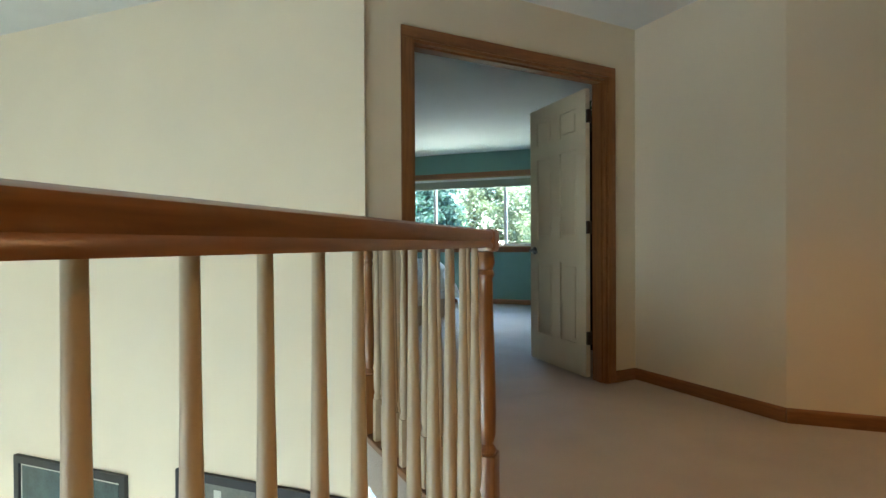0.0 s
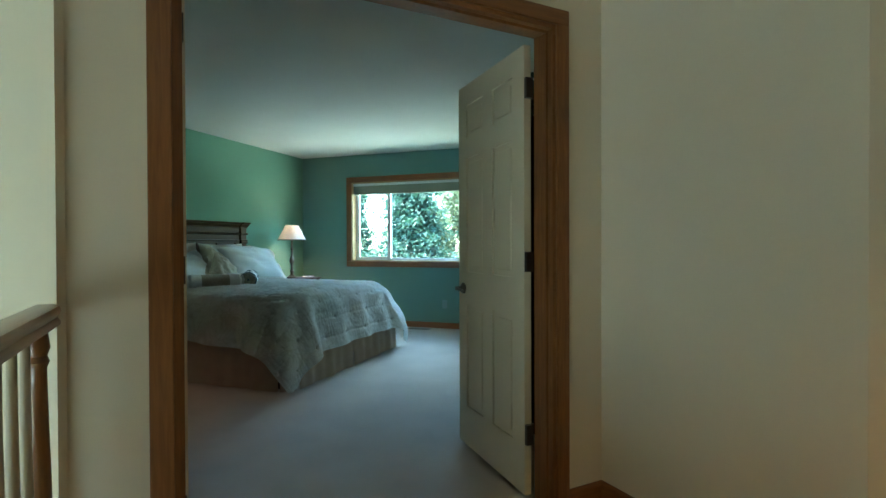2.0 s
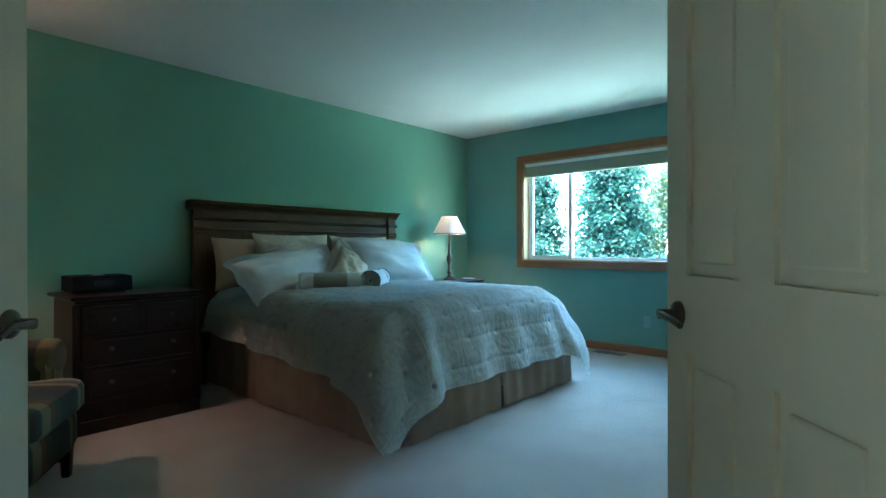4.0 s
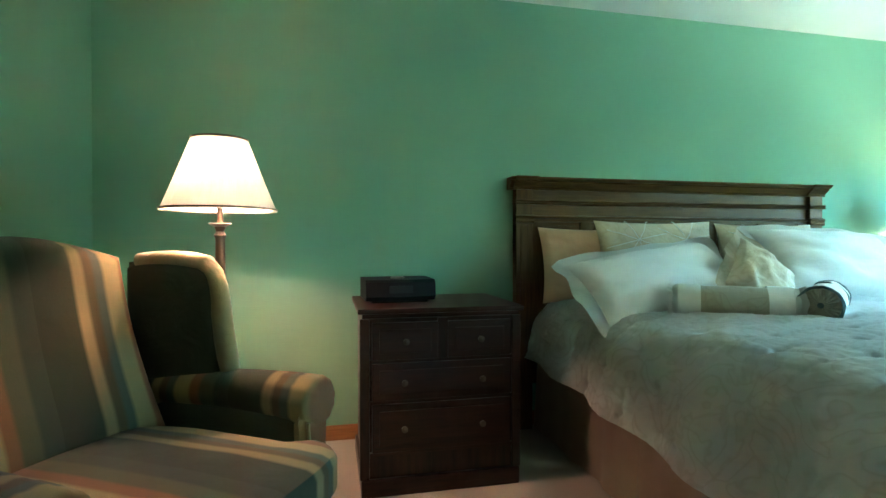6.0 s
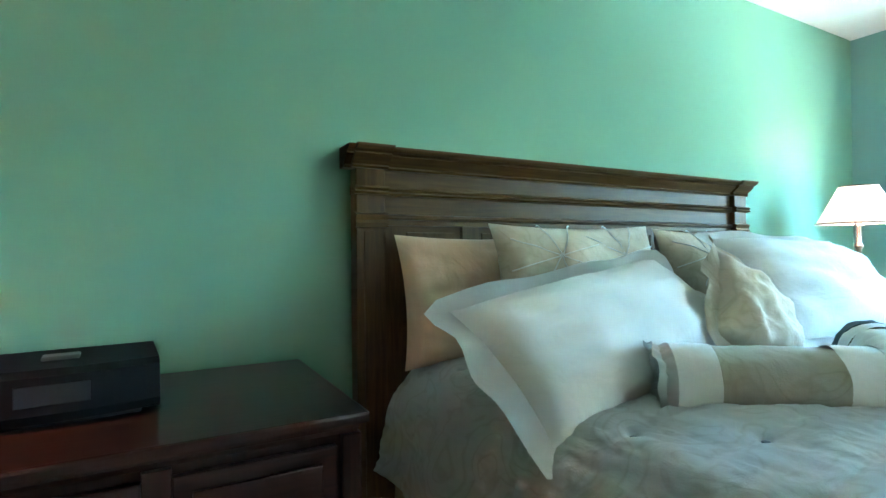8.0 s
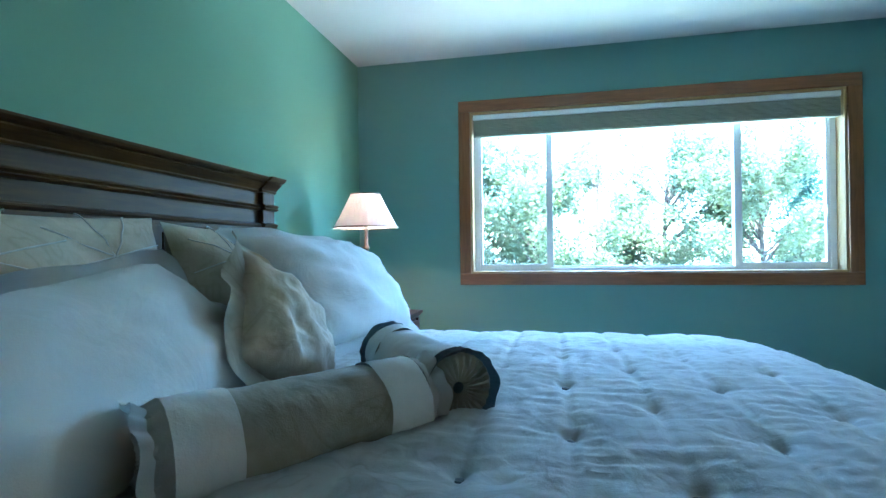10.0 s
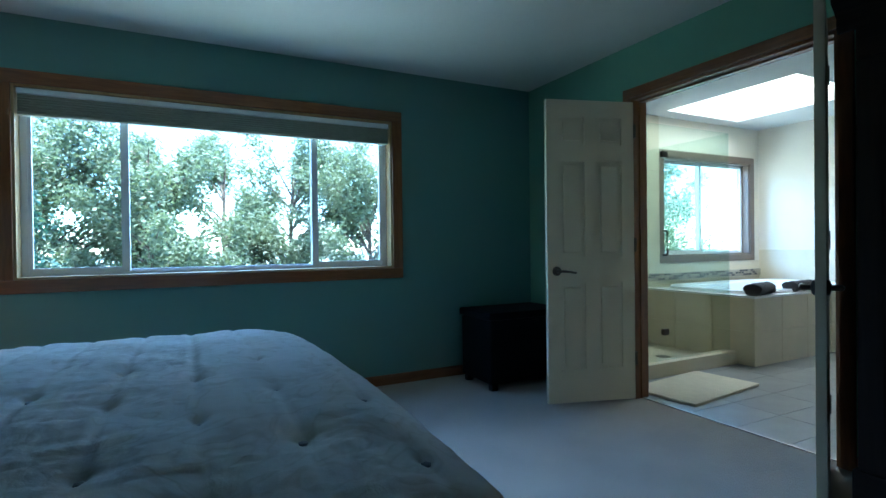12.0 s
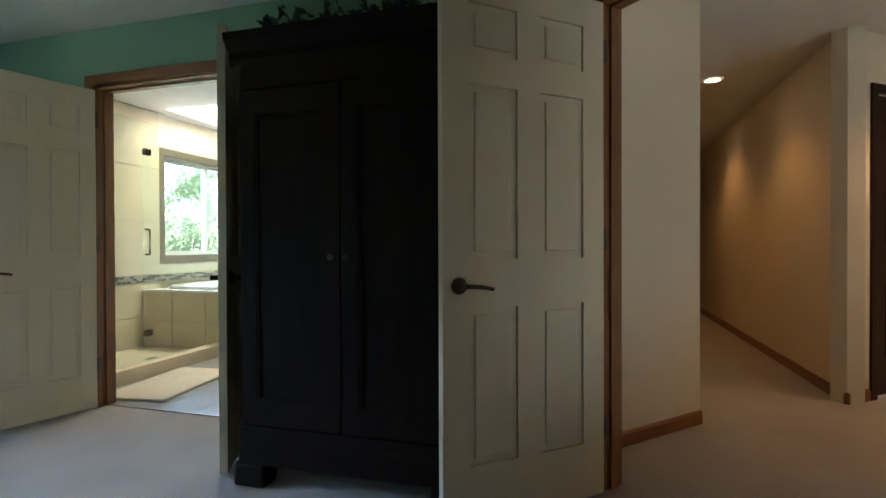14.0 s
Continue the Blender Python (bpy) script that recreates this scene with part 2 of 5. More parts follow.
OPAL = shade_cloth("opal_skylight", (0.85, 0.85, 0.83))
SKIRT_C = weave("taupe_bed_skirt", (0.40, 0.32, 0.24), 0.9, 0.1, 5.0)
BANDS = [(0.0, (0.020, 0.025, 0.013)), (0.30, (0.16, 0.13, 0.062)), (0.38, (0.058, 0.043, 0.020)), (0.45, (0.045, 0.060, 0.045)), (0.52, (0.20, 0.17, 0.082)), (0.66, (0.125, 0.062, 0.028)), (0.75, (0.052, 0.056, 0.028)), (0.88, (0.026, 0.034, 0.020))]
DARK_GREEN = weave("dark_green_upholstery", (0.030, 0.036, 0.021), 0.9, 0.15, 9.0, 0.04)
STRIPE_Y = stripes("striped_upholstery", 1, 0.42, BANDS)
STRIPE_X = stripes("striped_upholstery_arm", 0, 0.46, BANDS)
SHADE = shade_cloth("cream_lampshade", (0.80, 0.75, 0.71))
BULB = glow("lit_bulb", (1.0, 0.47, 0.29), 9.0)
BULB_SMALL = glow("lit_small_bulb", (1.0, 0.55, 0.36), 5.0)
CAN = glow("lit_downlight", (1.0, 0.80, 0.55), 0.7)
TILE_C = mat("cream_wall_tile", (0.62, 0.55, 0.40), 0.4, 0.12, 3.5, 0.05, 120.0)
FLOOR_GROUT = mat("floor_grout", (0.13, 0.13, 0.13), 0.9, 0.1, 10.0, 0.3, 200.0)
GROUT = mat("grout", (0.42, 0.38, 0.30), 0.9, 0.1, 10.0, 0.3, 200.0)
TILE_F = mat("grey_floor_tile", (0.25, 0.25, 0.25), 0.4, 0.2, 4.0, 0.08, 90.0)
BATH_PAINT = mat("bath_wall_paint", (0.74, 0.69, 0.58), 0.7, 0.03, 2.0, 0.2, 250.0)
TUB = mat("white_acrylic", (0.82, 0.83, 0.84), 0.15, 0.02, 5.0, 0.02, 100.0)
MAT_C = mat("cream_bath_mat", (0.72, 0.66, 0.54), 0.95, 0.08, 20.0, 1.0, 320.0, dist=0.006)
TOWEL = mat("dark_brown_towel", (0.035, 0.030, 0.028), 0.95, 0.2, 20.0, 1.0, 300.0, dist=0.005)
MOSAIC = mat("slate_mosaic", (0.06, 0.06, 0.06), 0.3, 0.6, 40.0, 0.1, 100.0)
WFRAME = mat("bath_window_trim", (0.17, 0.13, 0.10), 0.4, 0.1, 8.0, 0.1, 200.0)
BARK = mat("bark", (0.10, 0.075, 0.055), 0.9, 0.35, 6.0, 0.9, 30.0, dist=0.03)
LEAF_A = foliage("fir_needles", (0.030, 0.068, 0.055))
LEAF_B = foliage("sunlit_leaves", (0.120, 0.142, 0.088))
GRASS = mat("rough_grass", (0.19, 0.21, 0.165), 0.95, 0.4, 0.6, 0.8, 40.0, dist=0.03)
SIDING = mat("outer_siding", (0.45, 0.44, 0.40), 0.8, 0.06, 2.0, 0.2, 80.0)
PIC_DARK = mat("dark_teal_print", (0.03, 0.06, 0.06), 0.3, 0.7, 9.0, 0.05, 60.0)
PIC_GREY = mat("grey_green_print", (0.13, 0.14, 0.12), 0.3, 0.35, 6.0, 0.05, 60.0)
MAT_BOARD = mat("pale_mat_board", (0.55, 0.56, 0.50), 0.8, 0.03, 5.0, 0.05, 200.0)

# ---- helpers of the builder ----


def box_into(bm, x0, y0, z0, x1, y1, z1, m=None, bevel=0.0):
    r = bmesh.ops.create_cube(bm, size=1.0)
    vs = r["verts"]
    t = Matrix.Translation(((x0 + x1) / 2, (y0 + y1) / 2, (z0 + z1) / 2)) @ Matrix.Diagonal((abs(x1 - x0), abs(y1 - y0), abs(z1 - z0), 1))
    bmesh.ops.transform(bm, matrix=t, verts=vs)
    if bevel:
        es = list({e for v in vs for e in v.link_edges})
        r = bmesh.ops.bevel(bm, geom=es, offset=bevel, segments=2, profile=0.6, affect="EDGES")
        vs = list({v for f in r["faces"] for v in f.verts} | {v for v in vs if v.is_valid})
    if m is not None:
        bmesh.ops.transform(bm, matrix=m, verts=vs)
    return vs


def box(x0, y0, z0, x1, y1, z1, bevel=0.0):
    bm = bmesh.new()
    box_into(bm, x0, y0, z0, x1, y1, z1, None, bevel)
    return bm


def lathe(profile, seg=20, caps=True):
    """Turn (radius, height) pairs about z."""
    bm = bmesh.new()
    rings = []
    for r, z in profile:
        rings.append([bm.verts.new((r * math.cos(2 * math.pi * i / seg), r * math.sin(2 * math.pi * i / seg), z)) for i in range(seg)])
    for a, b in zip(rings, rings[1:]):
        for i in range(seg):
            bm.faces.new((a[i], a[(i + 1) % seg], b[(i + 1) % seg], b[i]))
    for ring, flip in ((rings[0], True), (rings[-1], False)):
        if caps and abs(ring[0].co.x - ring[seg // 2].co.x) > 1e-4:
            bm.faces.new(list(reversed(ring)) if flip else ring)
    return bm


def tube(points, radius, seg=10, taper=None):
    """A round bar along a line of points."""
    bm = bmesh.new()
    rings = []
    pts = [Vector(p) for p in points]
    for i, p in enumerate(pts):
        d = (pts[min(i + 1, len(pts) - 1)] - pts[max(i - 1, 0)]).normalized()
        q = d.to_track_quat("Z", "Y").to_matrix()
        r = radius * (1 if taper is None else taper[i])
        rings.append([bm.verts.new(p + q @ Vector((r * math.cos(2 * math.pi * k / seg), r * math.sin(2 * math.pi * k / seg), 0))) for k in range(seg)])
    for a, b in zip(rings, rings[1:]):
        for k in range(seg):
            bm.faces.new((a[k], a[(k + 1) % seg], b[(k + 1) % seg], b[k]))
    bm.faces.new(list(reversed(rings[0]))), bm.faces.new(rings[-1])
    return bm


def sweep(profile, length, axis="y"):
    """A moulding: (out, up) outline drawn along y (or x) from 0 to length, closed."""
    bm = bmesh.new()
    ends = []
    for s in (0.0, length):
        ends.append([bm.verts.new((a, s, b) if axis == "y" else (s, a, b)) for a, b in profile])
    k = len(profile)
    for i in range(k):
        bm.faces.new((ends[0][i], ends[0][(i + 1) % k], ends[1][(i + 1) % k], ends[1][i]))
    bm.faces.new(ends[0]), bm.faces.new(list(reversed(ends[1])))
    bmesh.ops.recalc_face_normals(bm, faces=bm.faces)
    return bm


def finish(name, bm, material, smooth=False):
    me = bpy.data.meshes.new(name)
    bmesh.ops.recalc_face_normals(bm, faces=bm.faces)
    bm.to_mesh(me)
    bm.free()
    me.materials.append(material)
    if smooth:
        for p in me.polygons:
            p.use_smooth = True
        me.set_sharp_from_angle(angle=radians(42))
    return me


def part(name, bm, material, parent=None, label="", at=None, smooth=False):
    ob = new(name, finish(name, bm, material, smooth))
    ob.parent = parent
    if at is not None:
        ob.matrix_local = at
    return tagged(ob, label)


def shared(name, me, parent, at):
    ob = new(name, me)
    ob.parent = parent
    ob.matrix_local = at
    return ob


def thing(name, label, category, at=None, group="", kind=""):
    ob = new(name)
    ob.empty_display_size = 0.1
    if at is not None:
        ob.matrix_world = at
    return tagged(ob, label, category, group, kind)


def setting(name, bm, material, label, category, at=None, smooth=False):
    ob = part(name, bm, material, None, label, at, smooth)
    return tagged(ob, label, category, "", "structure")


def boxes(*rows, m=None):
    bm = bmesh.new()
    for r in rows:
        box_into(bm, *r, m)
    return bm


# ---- structure ----
# floors
def outline(points, z, thick, up=False):
    bm = bmesh.new()
    top = [bm.verts.new((x, y, z)) for x, y in points]
    low = [bm.verts.new((x, y, z - thick)) for x, y in points]
    bm.faces.new(top), bm.faces.new(list(reversed(low)))
    k = len(points)
    for i in range(k):
        bm.faces.new((top[i], low[i], low[(i + 1) % k], top[(i + 1) % k]))
    return bm


RAIL_X, RAIL_END = 0.27, 1.16
setting("floor_bedroom", outline([(WEST, SOUTH), (-0.62, SOUTH), (0.6, 3.42), (EAST + 0.06, 3.55), (EAST + 0.06, NORTH), (WEST, NORTH)], 0.0, 0.3),
        CARPET, "beige cut-pile carpet in the bedroom", "carpet")
setting("floor_hall", outline([(RAIL_X + 0.02, -3.2), (7.2, -3.2), (7.2, 2.85), (1.5, 2.85), (0.7, 3.5), (0.6, 3.42), (-0.62, SOUTH), (-0.62, STAIR_Y + 0.02), (RAIL_X + 0.02, RAIL_END - 0.01)], -0.001, 0.3),
        CARPET, "beige carpet on the upper landing", "carpet")
setting("floor_bath", box(EAST + 0.06, BATH_S, -0.3, BATH_E, BATH_N, -0.012), FLOOR_GROUT, "grey tiled bathroom floor with grout joints", "floor")
setting("floor_lower", box(-6, -3.2, -3.0, 0.6, STAIR_Y, -2.75), CARPET, "carpeted lower floor below the stairwell", "floor")
# ceilings
setting("ceiling_bedroom", outline([(WEST - 0.1, SOUTH - 0.05), (-0.66, SOUTH - 0.05), (0.66, 3.48), (EAST + 0.05, 3.5), (EAST + 0.05, NORTH + 0.1), (WEST - 0.1, NORTH + 0.1)], CEIL + 0.2, 0.2),
        WHITE_CEIL, "white textured bedroom ceiling", "ceiling")
setting("ceiling_hall", outline([(-6, -3.2), (7.2, -3.2), (7.2, 2.88), (1.5, 2.88), (0.7, 3.52), (-0.66, SOUTH - 0.05), (-6, SOUTH - 0.05)], CEIL + 0.204, 0.2),
        WHITE_CEIL, "off-white textured landing ceiling", "ceiling")
SKY_X0, SKY_X1, SKY_Y0, SKY_Y1 = 2.46, 3.63, 6.33, 7.6
setting("ceiling_bath", boxes((EAST + 0.05, BATH_S, CEIL, SKY_X0, BATH_N, CEIL + 0.15), (SKY_X1, BATH_S, CEIL, BATH_E, BATH_N, CEIL + 0.15),
                              (SKY_X0, BATH_S, CEIL, SKY_X1, SKY_Y0, CEIL + 0.15), (SKY_X0, SKY_Y1, CEIL, SKY_X1, BATH_N, CEIL + 0.15)),
        WHITE_CEIL, "white bathroom ceiling with a skylight opening", "ceiling")
# bedroom walls
setting("wall_west", box(WEST - 0.12, SOUTH - 0.1, -0.3, WEST, NORTH + 0.16, CEIL + 0.1), TEAL, "sea-green painted bedroom wall behind the bed", "wall")
WX0, WX1, WZ0, WZ1 = -2.912, -0.572, 0.91, 2.05
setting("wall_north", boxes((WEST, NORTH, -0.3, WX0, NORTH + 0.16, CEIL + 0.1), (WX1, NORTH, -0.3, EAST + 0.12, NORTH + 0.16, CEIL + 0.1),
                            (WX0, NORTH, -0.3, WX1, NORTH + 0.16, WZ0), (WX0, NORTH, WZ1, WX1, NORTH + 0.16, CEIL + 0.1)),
        TEAL_BLUE_LIT, "teal bedroom wall with a wide window, blue bounced light put into its colour", "wall")
setting("wall_south", box(WEST, SOUTH - 0.04, 0, -0.62, SOUTH, CEIL + 0.1), TEAL, "sea-green painted wall beside the wing chair", "wall")
setting("wall_stair", box(-6, STAIR_Y, -3.0, -0.60, SOUTH - 0.045, CEIL + 0.1), CREAM, "cream painted stairwell wall", "wall")


def split_wall(name, rows, m=None, label=""):
    """A stud wall with the bedroom's green on one face and cream on the other."""
    setting(name, boxes(*[(a, 0.06, z0, b, 0.12, z1) for a, b, z0, z1 in rows], m=m), TEAL, label + ", sea-green side", "wall")
    setting(name + "_outer", boxes(*[(a, 0.0, z0, b, 0.058, z1) for a, b, z0, z1 in rows], m=m), CREAM, label + ", cream side", "wall")


split_wall("wall_entry", [(-0.225, DOOR_A, 0, CEIL + 0.05), (DOOR_B, 1.90, 0, CEIL + 0.05), (DOOR_A, DOOR_B, DOOR_H, CEIL + 0.05)], DIAG, "angled wall around the entry doors")
setting("wall_hall_side", boxes((1.77, -1.01, 0, 1.89, 0.0, CEIL + 0.05), m=DIAG), CREAM, "cream landing wall beside the entry doors", "wall")
setting("wall_hall_north", box(1.48, 2.785, 0, 7.2, 2.9, CEIL + 0.05), CREAM, "cream hallway wall", "wall")
# hallway side of the far wall, its angled return with a door, and closing walls
setting("wall_hall_south", box(2.12, 1.70, 0, 7.2, 1.80, CEIL + 0.05), CREAM, "cream hallway wall lit by downlights", "wall")
HALLDIAG = pose(2.12, 1.80, 0, 0, 0, -52)
setting("wall_hall_return", boxes((0, 0, 0, 0.30, 0.1, CEIL + 0.05), (1.16, 0, 0, 1.7, 0.1, CEIL + 0.05), (0.30, 0, 2.05, 1.16, 0.1, CEIL + 0.05), m=HALLDIAG), CREAM, "angled cream hallway wall with a doorway", "wall")
setting("wall_hall_end", box(7.2, 1.6, 0, 7.3, 2.95, CEIL + 0.05), CREAM, "cream wall at the end of the hallway", "wall")
setting("wall_landing_east", box(3.1, -3.2, 0, 3.2, 0.47, CEIL + 0.05), CREAM, "cream landing wall", "wall")
setting("wall_landing_south", boxes((-6, -3.3, -3, -4.4, -3.2, CEIL + 0.1), (-0.9, -3.3, -3, 7.2, -3.2, CEIL + 0.1), (-4.4, -3.3, -3, -0.9, -3.2, -2.4), (-4.4, -3.3, -0.4, -0.9, -3.2, CEIL + 0.1)), CREAM, "cream landing wall with the stairwell window", "wall")
# Unseen overhang, added to stop the sun from brightening the stairwell.
setting("sun_block_stair", box(-5.0, -4.4, -0.22, -0.3, -3.3, -0.06), SIDING, "unseen overhang added to keep sun out of the stairwell window", "eave")
setting("wall_stair_west", box(-6.1, -3.3, -3, -6, STAIR_Y + 0.1, CEIL + 0.1), CREAM, "cream stairwell wall", "wall")
# east wall with the bathroom opening
setting("wall_east", boxes((EAST, 3.5, 0, EAST + 0.06, BATH_A, CEIL + 0.05), (EAST, BATH_B, 0, EAST + 0.06, NORTH + 0.02, CEIL + 0.05), (EAST, BATH_A, DOOR_H, EAST + 0.06, BATH_B, CEIL + 0.05)),
        TEAL, "sea-green painted wall around the bathroom doors", "wall")
setting("wall_bath_west", boxes((EAST + 0.062, BATH_S, 0, EAST + 0.12, BATH_A, CEIL), (EAST + 0.062, BATH_B, 0, EAST + 0.12, BATH_N, CEIL), (EAST + 0.062, BATH_A, DOOR_H, EAST + 0.12, BATH_B, CEIL)),
        BATH_PAINT, "cream bathroom wall beside the doors", "wall")
BX0, BX1, BZ0, BZ1 = 2.63, 4.14, 0.93, 2.02
setting("wall_bath_north", boxes((EAST + 0.125, BATH_N, -0.3, BX0, BATH_N + 0.16, CEIL), (BX1, BATH_N, -0.3, BATH_E + 0.1, BATH_N + 0.16, CEIL), (BX0, BATH_N, -0.3, BX1, BATH_N + 0.16, BZ0), (BX0, BATH_N, BZ1, BX1, BATH_N + 0.16, CEIL)),
        BATH_PAINT, "cream bathroom wall with a window", "wall")
setting("wall_bath_east", box(BATH_E, BATH_S, -0.3, BATH_E + 0.1, BATH_N, CEIL), BATH_PAINT, "cream bathroom wall behind the tub", "wall")
setting("wall_bath_south", box(EAST + 0.12, BATH_S - 0.1, -0.3, BATH_E, BATH_S, CEIL), BATH_PAINT, "cream bathroom wall", "wall")
setting("skylight_shaft", boxes((SKY_X0 - 0.04, SKY_Y0, CEIL + 0.152, SKY_X0, SKY_Y1, CEIL + 0.6), (SKY_X1, SKY_Y0, CEIL + 0.152, SKY_X1 + 0.04, SKY_Y1, CEIL + 0.6),
                                (SKY_X0, SKY_Y0 - 0.04, CEIL + 0.152, SKY_X1, SKY_Y0, CEIL + 0.6), (SKY_X0, SKY_Y1, CEIL + 0.152, SKY_X1, SKY_Y1 + 0.04, CEIL + 0.6)),
        WHITE_CEIL, "white plastered skylight shaft", "skylight")
setting("skylight_pane", box(SKY_X0 - 0.03, SKY_Y0 - 0.03, CEIL + 0.604, SKY_X1 + 0.03, SKY_Y1 + 0.03, CEIL + 0.62), OPAL, "white opal skylight pane", "skylight")

# baseboards
BASE = [(0, 0), (0.014, 0), (0.014, 0.062), (0.010, 0.072), (0.004, 0.078), (0, 0.078)]


def baseboard(x, y, angle, length, material=None):
    """Runs from (x, y) along the given heading; the room lies to the right of it."""
    setting("baseboard", sweep(BASE, length), material or OAK_Y, "stained oak baseboard", "baseboard", pose(x, y, 0, 0, 0, angle - 90))


baseboard(WEST, SOUTH, 90, NORTH - SOUTH)
baseboard(WEST, NORTH, 0, EAST - WEST)
baseboard(EAST, NORTH, -90, NORTH - BATH_B - 0.07)
baseboard(EAST, BATH_A - 0.07, -90, BATH_A - 3.75)
baseboard(-0.7, SOUTH, 180, -0.7 - WEST)
baseboard(*(DIAG @ Vector((1.572, 0, 0))).xy, 47, 0.198)
baseboard(*(DIAG @ Vector((1.77, 0, 0))).xy, -43, 1.01)
baseboard(1.48, 2.785, 0, 5.6)
baseboard(7.2, 1.80, 180, 5.08)
baseboard(*(HALLDIAG @ Vector((0, 0, 0))).xy, -52, 0.23)


def casing(name, m, x0, x1, top, depth=0.016, wide=0.065, out=-1, mz=None, mx=None):
    """Oak trim round an opening in the plane y=0 of m; out: the side that it stands on."""
    t = thing(name, "stained oak door casing", "trim", m, kind="structure")
    lo, hi = sorted((0.0, out * depth))
    part("side_trim", box(x0 - wide, lo, 0, x0, hi, top, 0.004), mz or OAK_Z, t)
    part("side_trim", box(x1, lo, 0, x1 + wide, hi, top, 0.004), mz or OAK_Z, t)
    part("head_trim", box(x0 - wide, lo, top, x1 + wide, hi, top + wide, 0.004), mx or OAK_X, t)
    return t


def lining(m, x0, x1, top, y0, y1):
    t = thing("door_lining", "stained oak door jambs and head", "trim", m, kind="structure")
    part("jamb", box(x0 - 0.002, y0, 0, x0 + 0.018, y1, top), OAK_Z, t)
    part("jamb", box(x1 - 0.018, y0, 0, x1 + 0.002, y1, top), OAK_Z, t)
    part("head", box(x0 + 0.018, y0, top - 0.018, x1 - 0.018, y1, top + 0.002), OAK_X, t)
    part("stop", boxes((x0 + 0.018, y0 + 0.03, 0, x0 + 0.028, y1 - 0.05, top - 0.018), (x1 - 0.028, y0 + 0.03, 0, x1 - 0.018, y1 - 0.05, top - 0.018), (x0 + 0.028, y0 + 0.03, top - 0.03, x1 - 0.028, y1 - 0.05, top - 0.018)), OAK_Z, t)


casing("door_casing_landing", DIAG, DOOR_A, DOOR_B, DOOR_H)
casing("door_casing_bedroom", DIAG @ pose(0, 0.12, 0), DOOR_A, DOOR_B, DOOR_H, out=1)
lining(DIAG, DOOR_A, DOOR_B, DOOR_H, -0.003, 0.123)
BATHM = pose(EAST, 0, 0, 0, 0, 90)   # local x runs along +y, local y to -x
casing("door_casing_bath", BATHM, BATH_A, BATH_B, DOOR_H, out=1)
lining(BATHM, BATH_A, BATH_B, DOOR_H, -0.123, 0.003)


def door_leaf(name, width, at, label, hinge_side=1, height=2.03, lever=1):
    """Six-panel leaf: hinge line at local x=0, leaf along +x, thickness about y=0."""
    t = thing(name, label, "door", at, kind="structure")
    th, st = 0.0175, 0.105 if width > 0.7 else 0.09
    mid = width / 2
    rails = [(0.0, 0.22), (0.80, 0.98), (1.62, 1.73), (height - 0.115, height)]
    for x0, x1 in ((0, st), (width - st, width), (mid - st / 2, mid + st / 2)):
        part("stile", box(x0, -th, 0, x1, th, height), DOOR_PAINT, t, at=pose(0, 0, 0.015))
    for a, b in rails:
        for x0, x1 in ((st, mid - st / 2), (mid + st / 2, width - st)):
            part("rail", box(x0, -th, a, x1, th, b), DOOR_PAINT, t, at=pose(0, 0, 0.015))
    for (_, a), (b, _) in zip(rails, rails[1:]):
        for x0, x1 in ((st, mid - st / 2), (mid + st / 2, width - st)):
            p = bmesh.new()
            box_into(p, x0, -0.007, a, x1, 0.007, b)
            box_into(p, x0 + 0.028, -0.0135, a + 0.028, x1 - 0.028, 0.0135, b - 0.028, None, 0.006)
            part("panel", p, DOOR_PAINT, t, at=pose(0, 0, 0.015))
    for side in (-1, 1):
        h = part("door_handle", lathe([(0.0, 0.0), (0.031, 0.0), (0.031, 0.006), (0.026, 0.012), (0.012, 0.016), (0.012, 0.05), (0.0, 0.05)], 20), BRONZE, t, "dark bronze lever handle",
                 pose(width - 0.065, side * th, 0.90, -90 * side), True)
        part("lever", tube([(0, 0, 0.045), (-0.03, 0, 0.05), (-0.075, 0.004, 0.05), (-0.115, 0.012 * side, 0.05)], 0.0085, 8, [1.1, 1, 0.9, 0.8]), BRONZE, h, smooth=True)
    for z in (0.29, 1.07, 1.85):
        hg = bmesh.new()
        box_into(hg, -0.020, -0.012, z - 0.045, 0.0005, 0.016, z + 0.045)
        k = tube([(-0.004, hinge_side * 0.021, z - 0.047), (-0.004, hinge_side * 0.021, z + 0.047)], 0.0065, 8)
        tmp = bpy.data.meshes.new("tmp")
        k.to_mesh(tmp), k.free()
        hg.from_mesh(tmp)
        bpy.data.meshes.remove(tmp)
        part("hinge", hg, BRONZE, t, "black hinge")
    return t


def turn_to(hinge, free):
    d = Vector(free) - Vector(hinge)
    return pose(hinge[0], hinge[1], 0, 0, 0, math.degrees(math.atan2(d.y, d.x)))


HR = (DIAG @ Vector((DOOR_B - 0.036, 0.148, 0))).xy
HL = (DIAG @ Vector((DOOR_A + 0.02, 0.135, 0))).xy
door_leaf("door_entry_right", 0.735, turn_to(HR, (-0.034, 3.885)), "cream six-panel entry door leaf standing open beside the armoire", -1)
door_leaf("door_entry_left", 0.735, turn_to(HL, (-1.085, 2.78)), "cream six-panel entry door leaf standing open beside the wing chair", 1)
door_leaf("door_bath_left", 0.63, turn_to((EAST - 0.02, BATH_B - 0.02), (0.11, 6.642)), "cream six-panel bathroom door leaf standing open", 1)
door_leaf("door_bath_right", 0.63, turn_to((EAST - 0.05, BATH_A + 0.04), (0.15, 5.0)), "cream six-panel bathroom door leaf seen on its edge", -1)
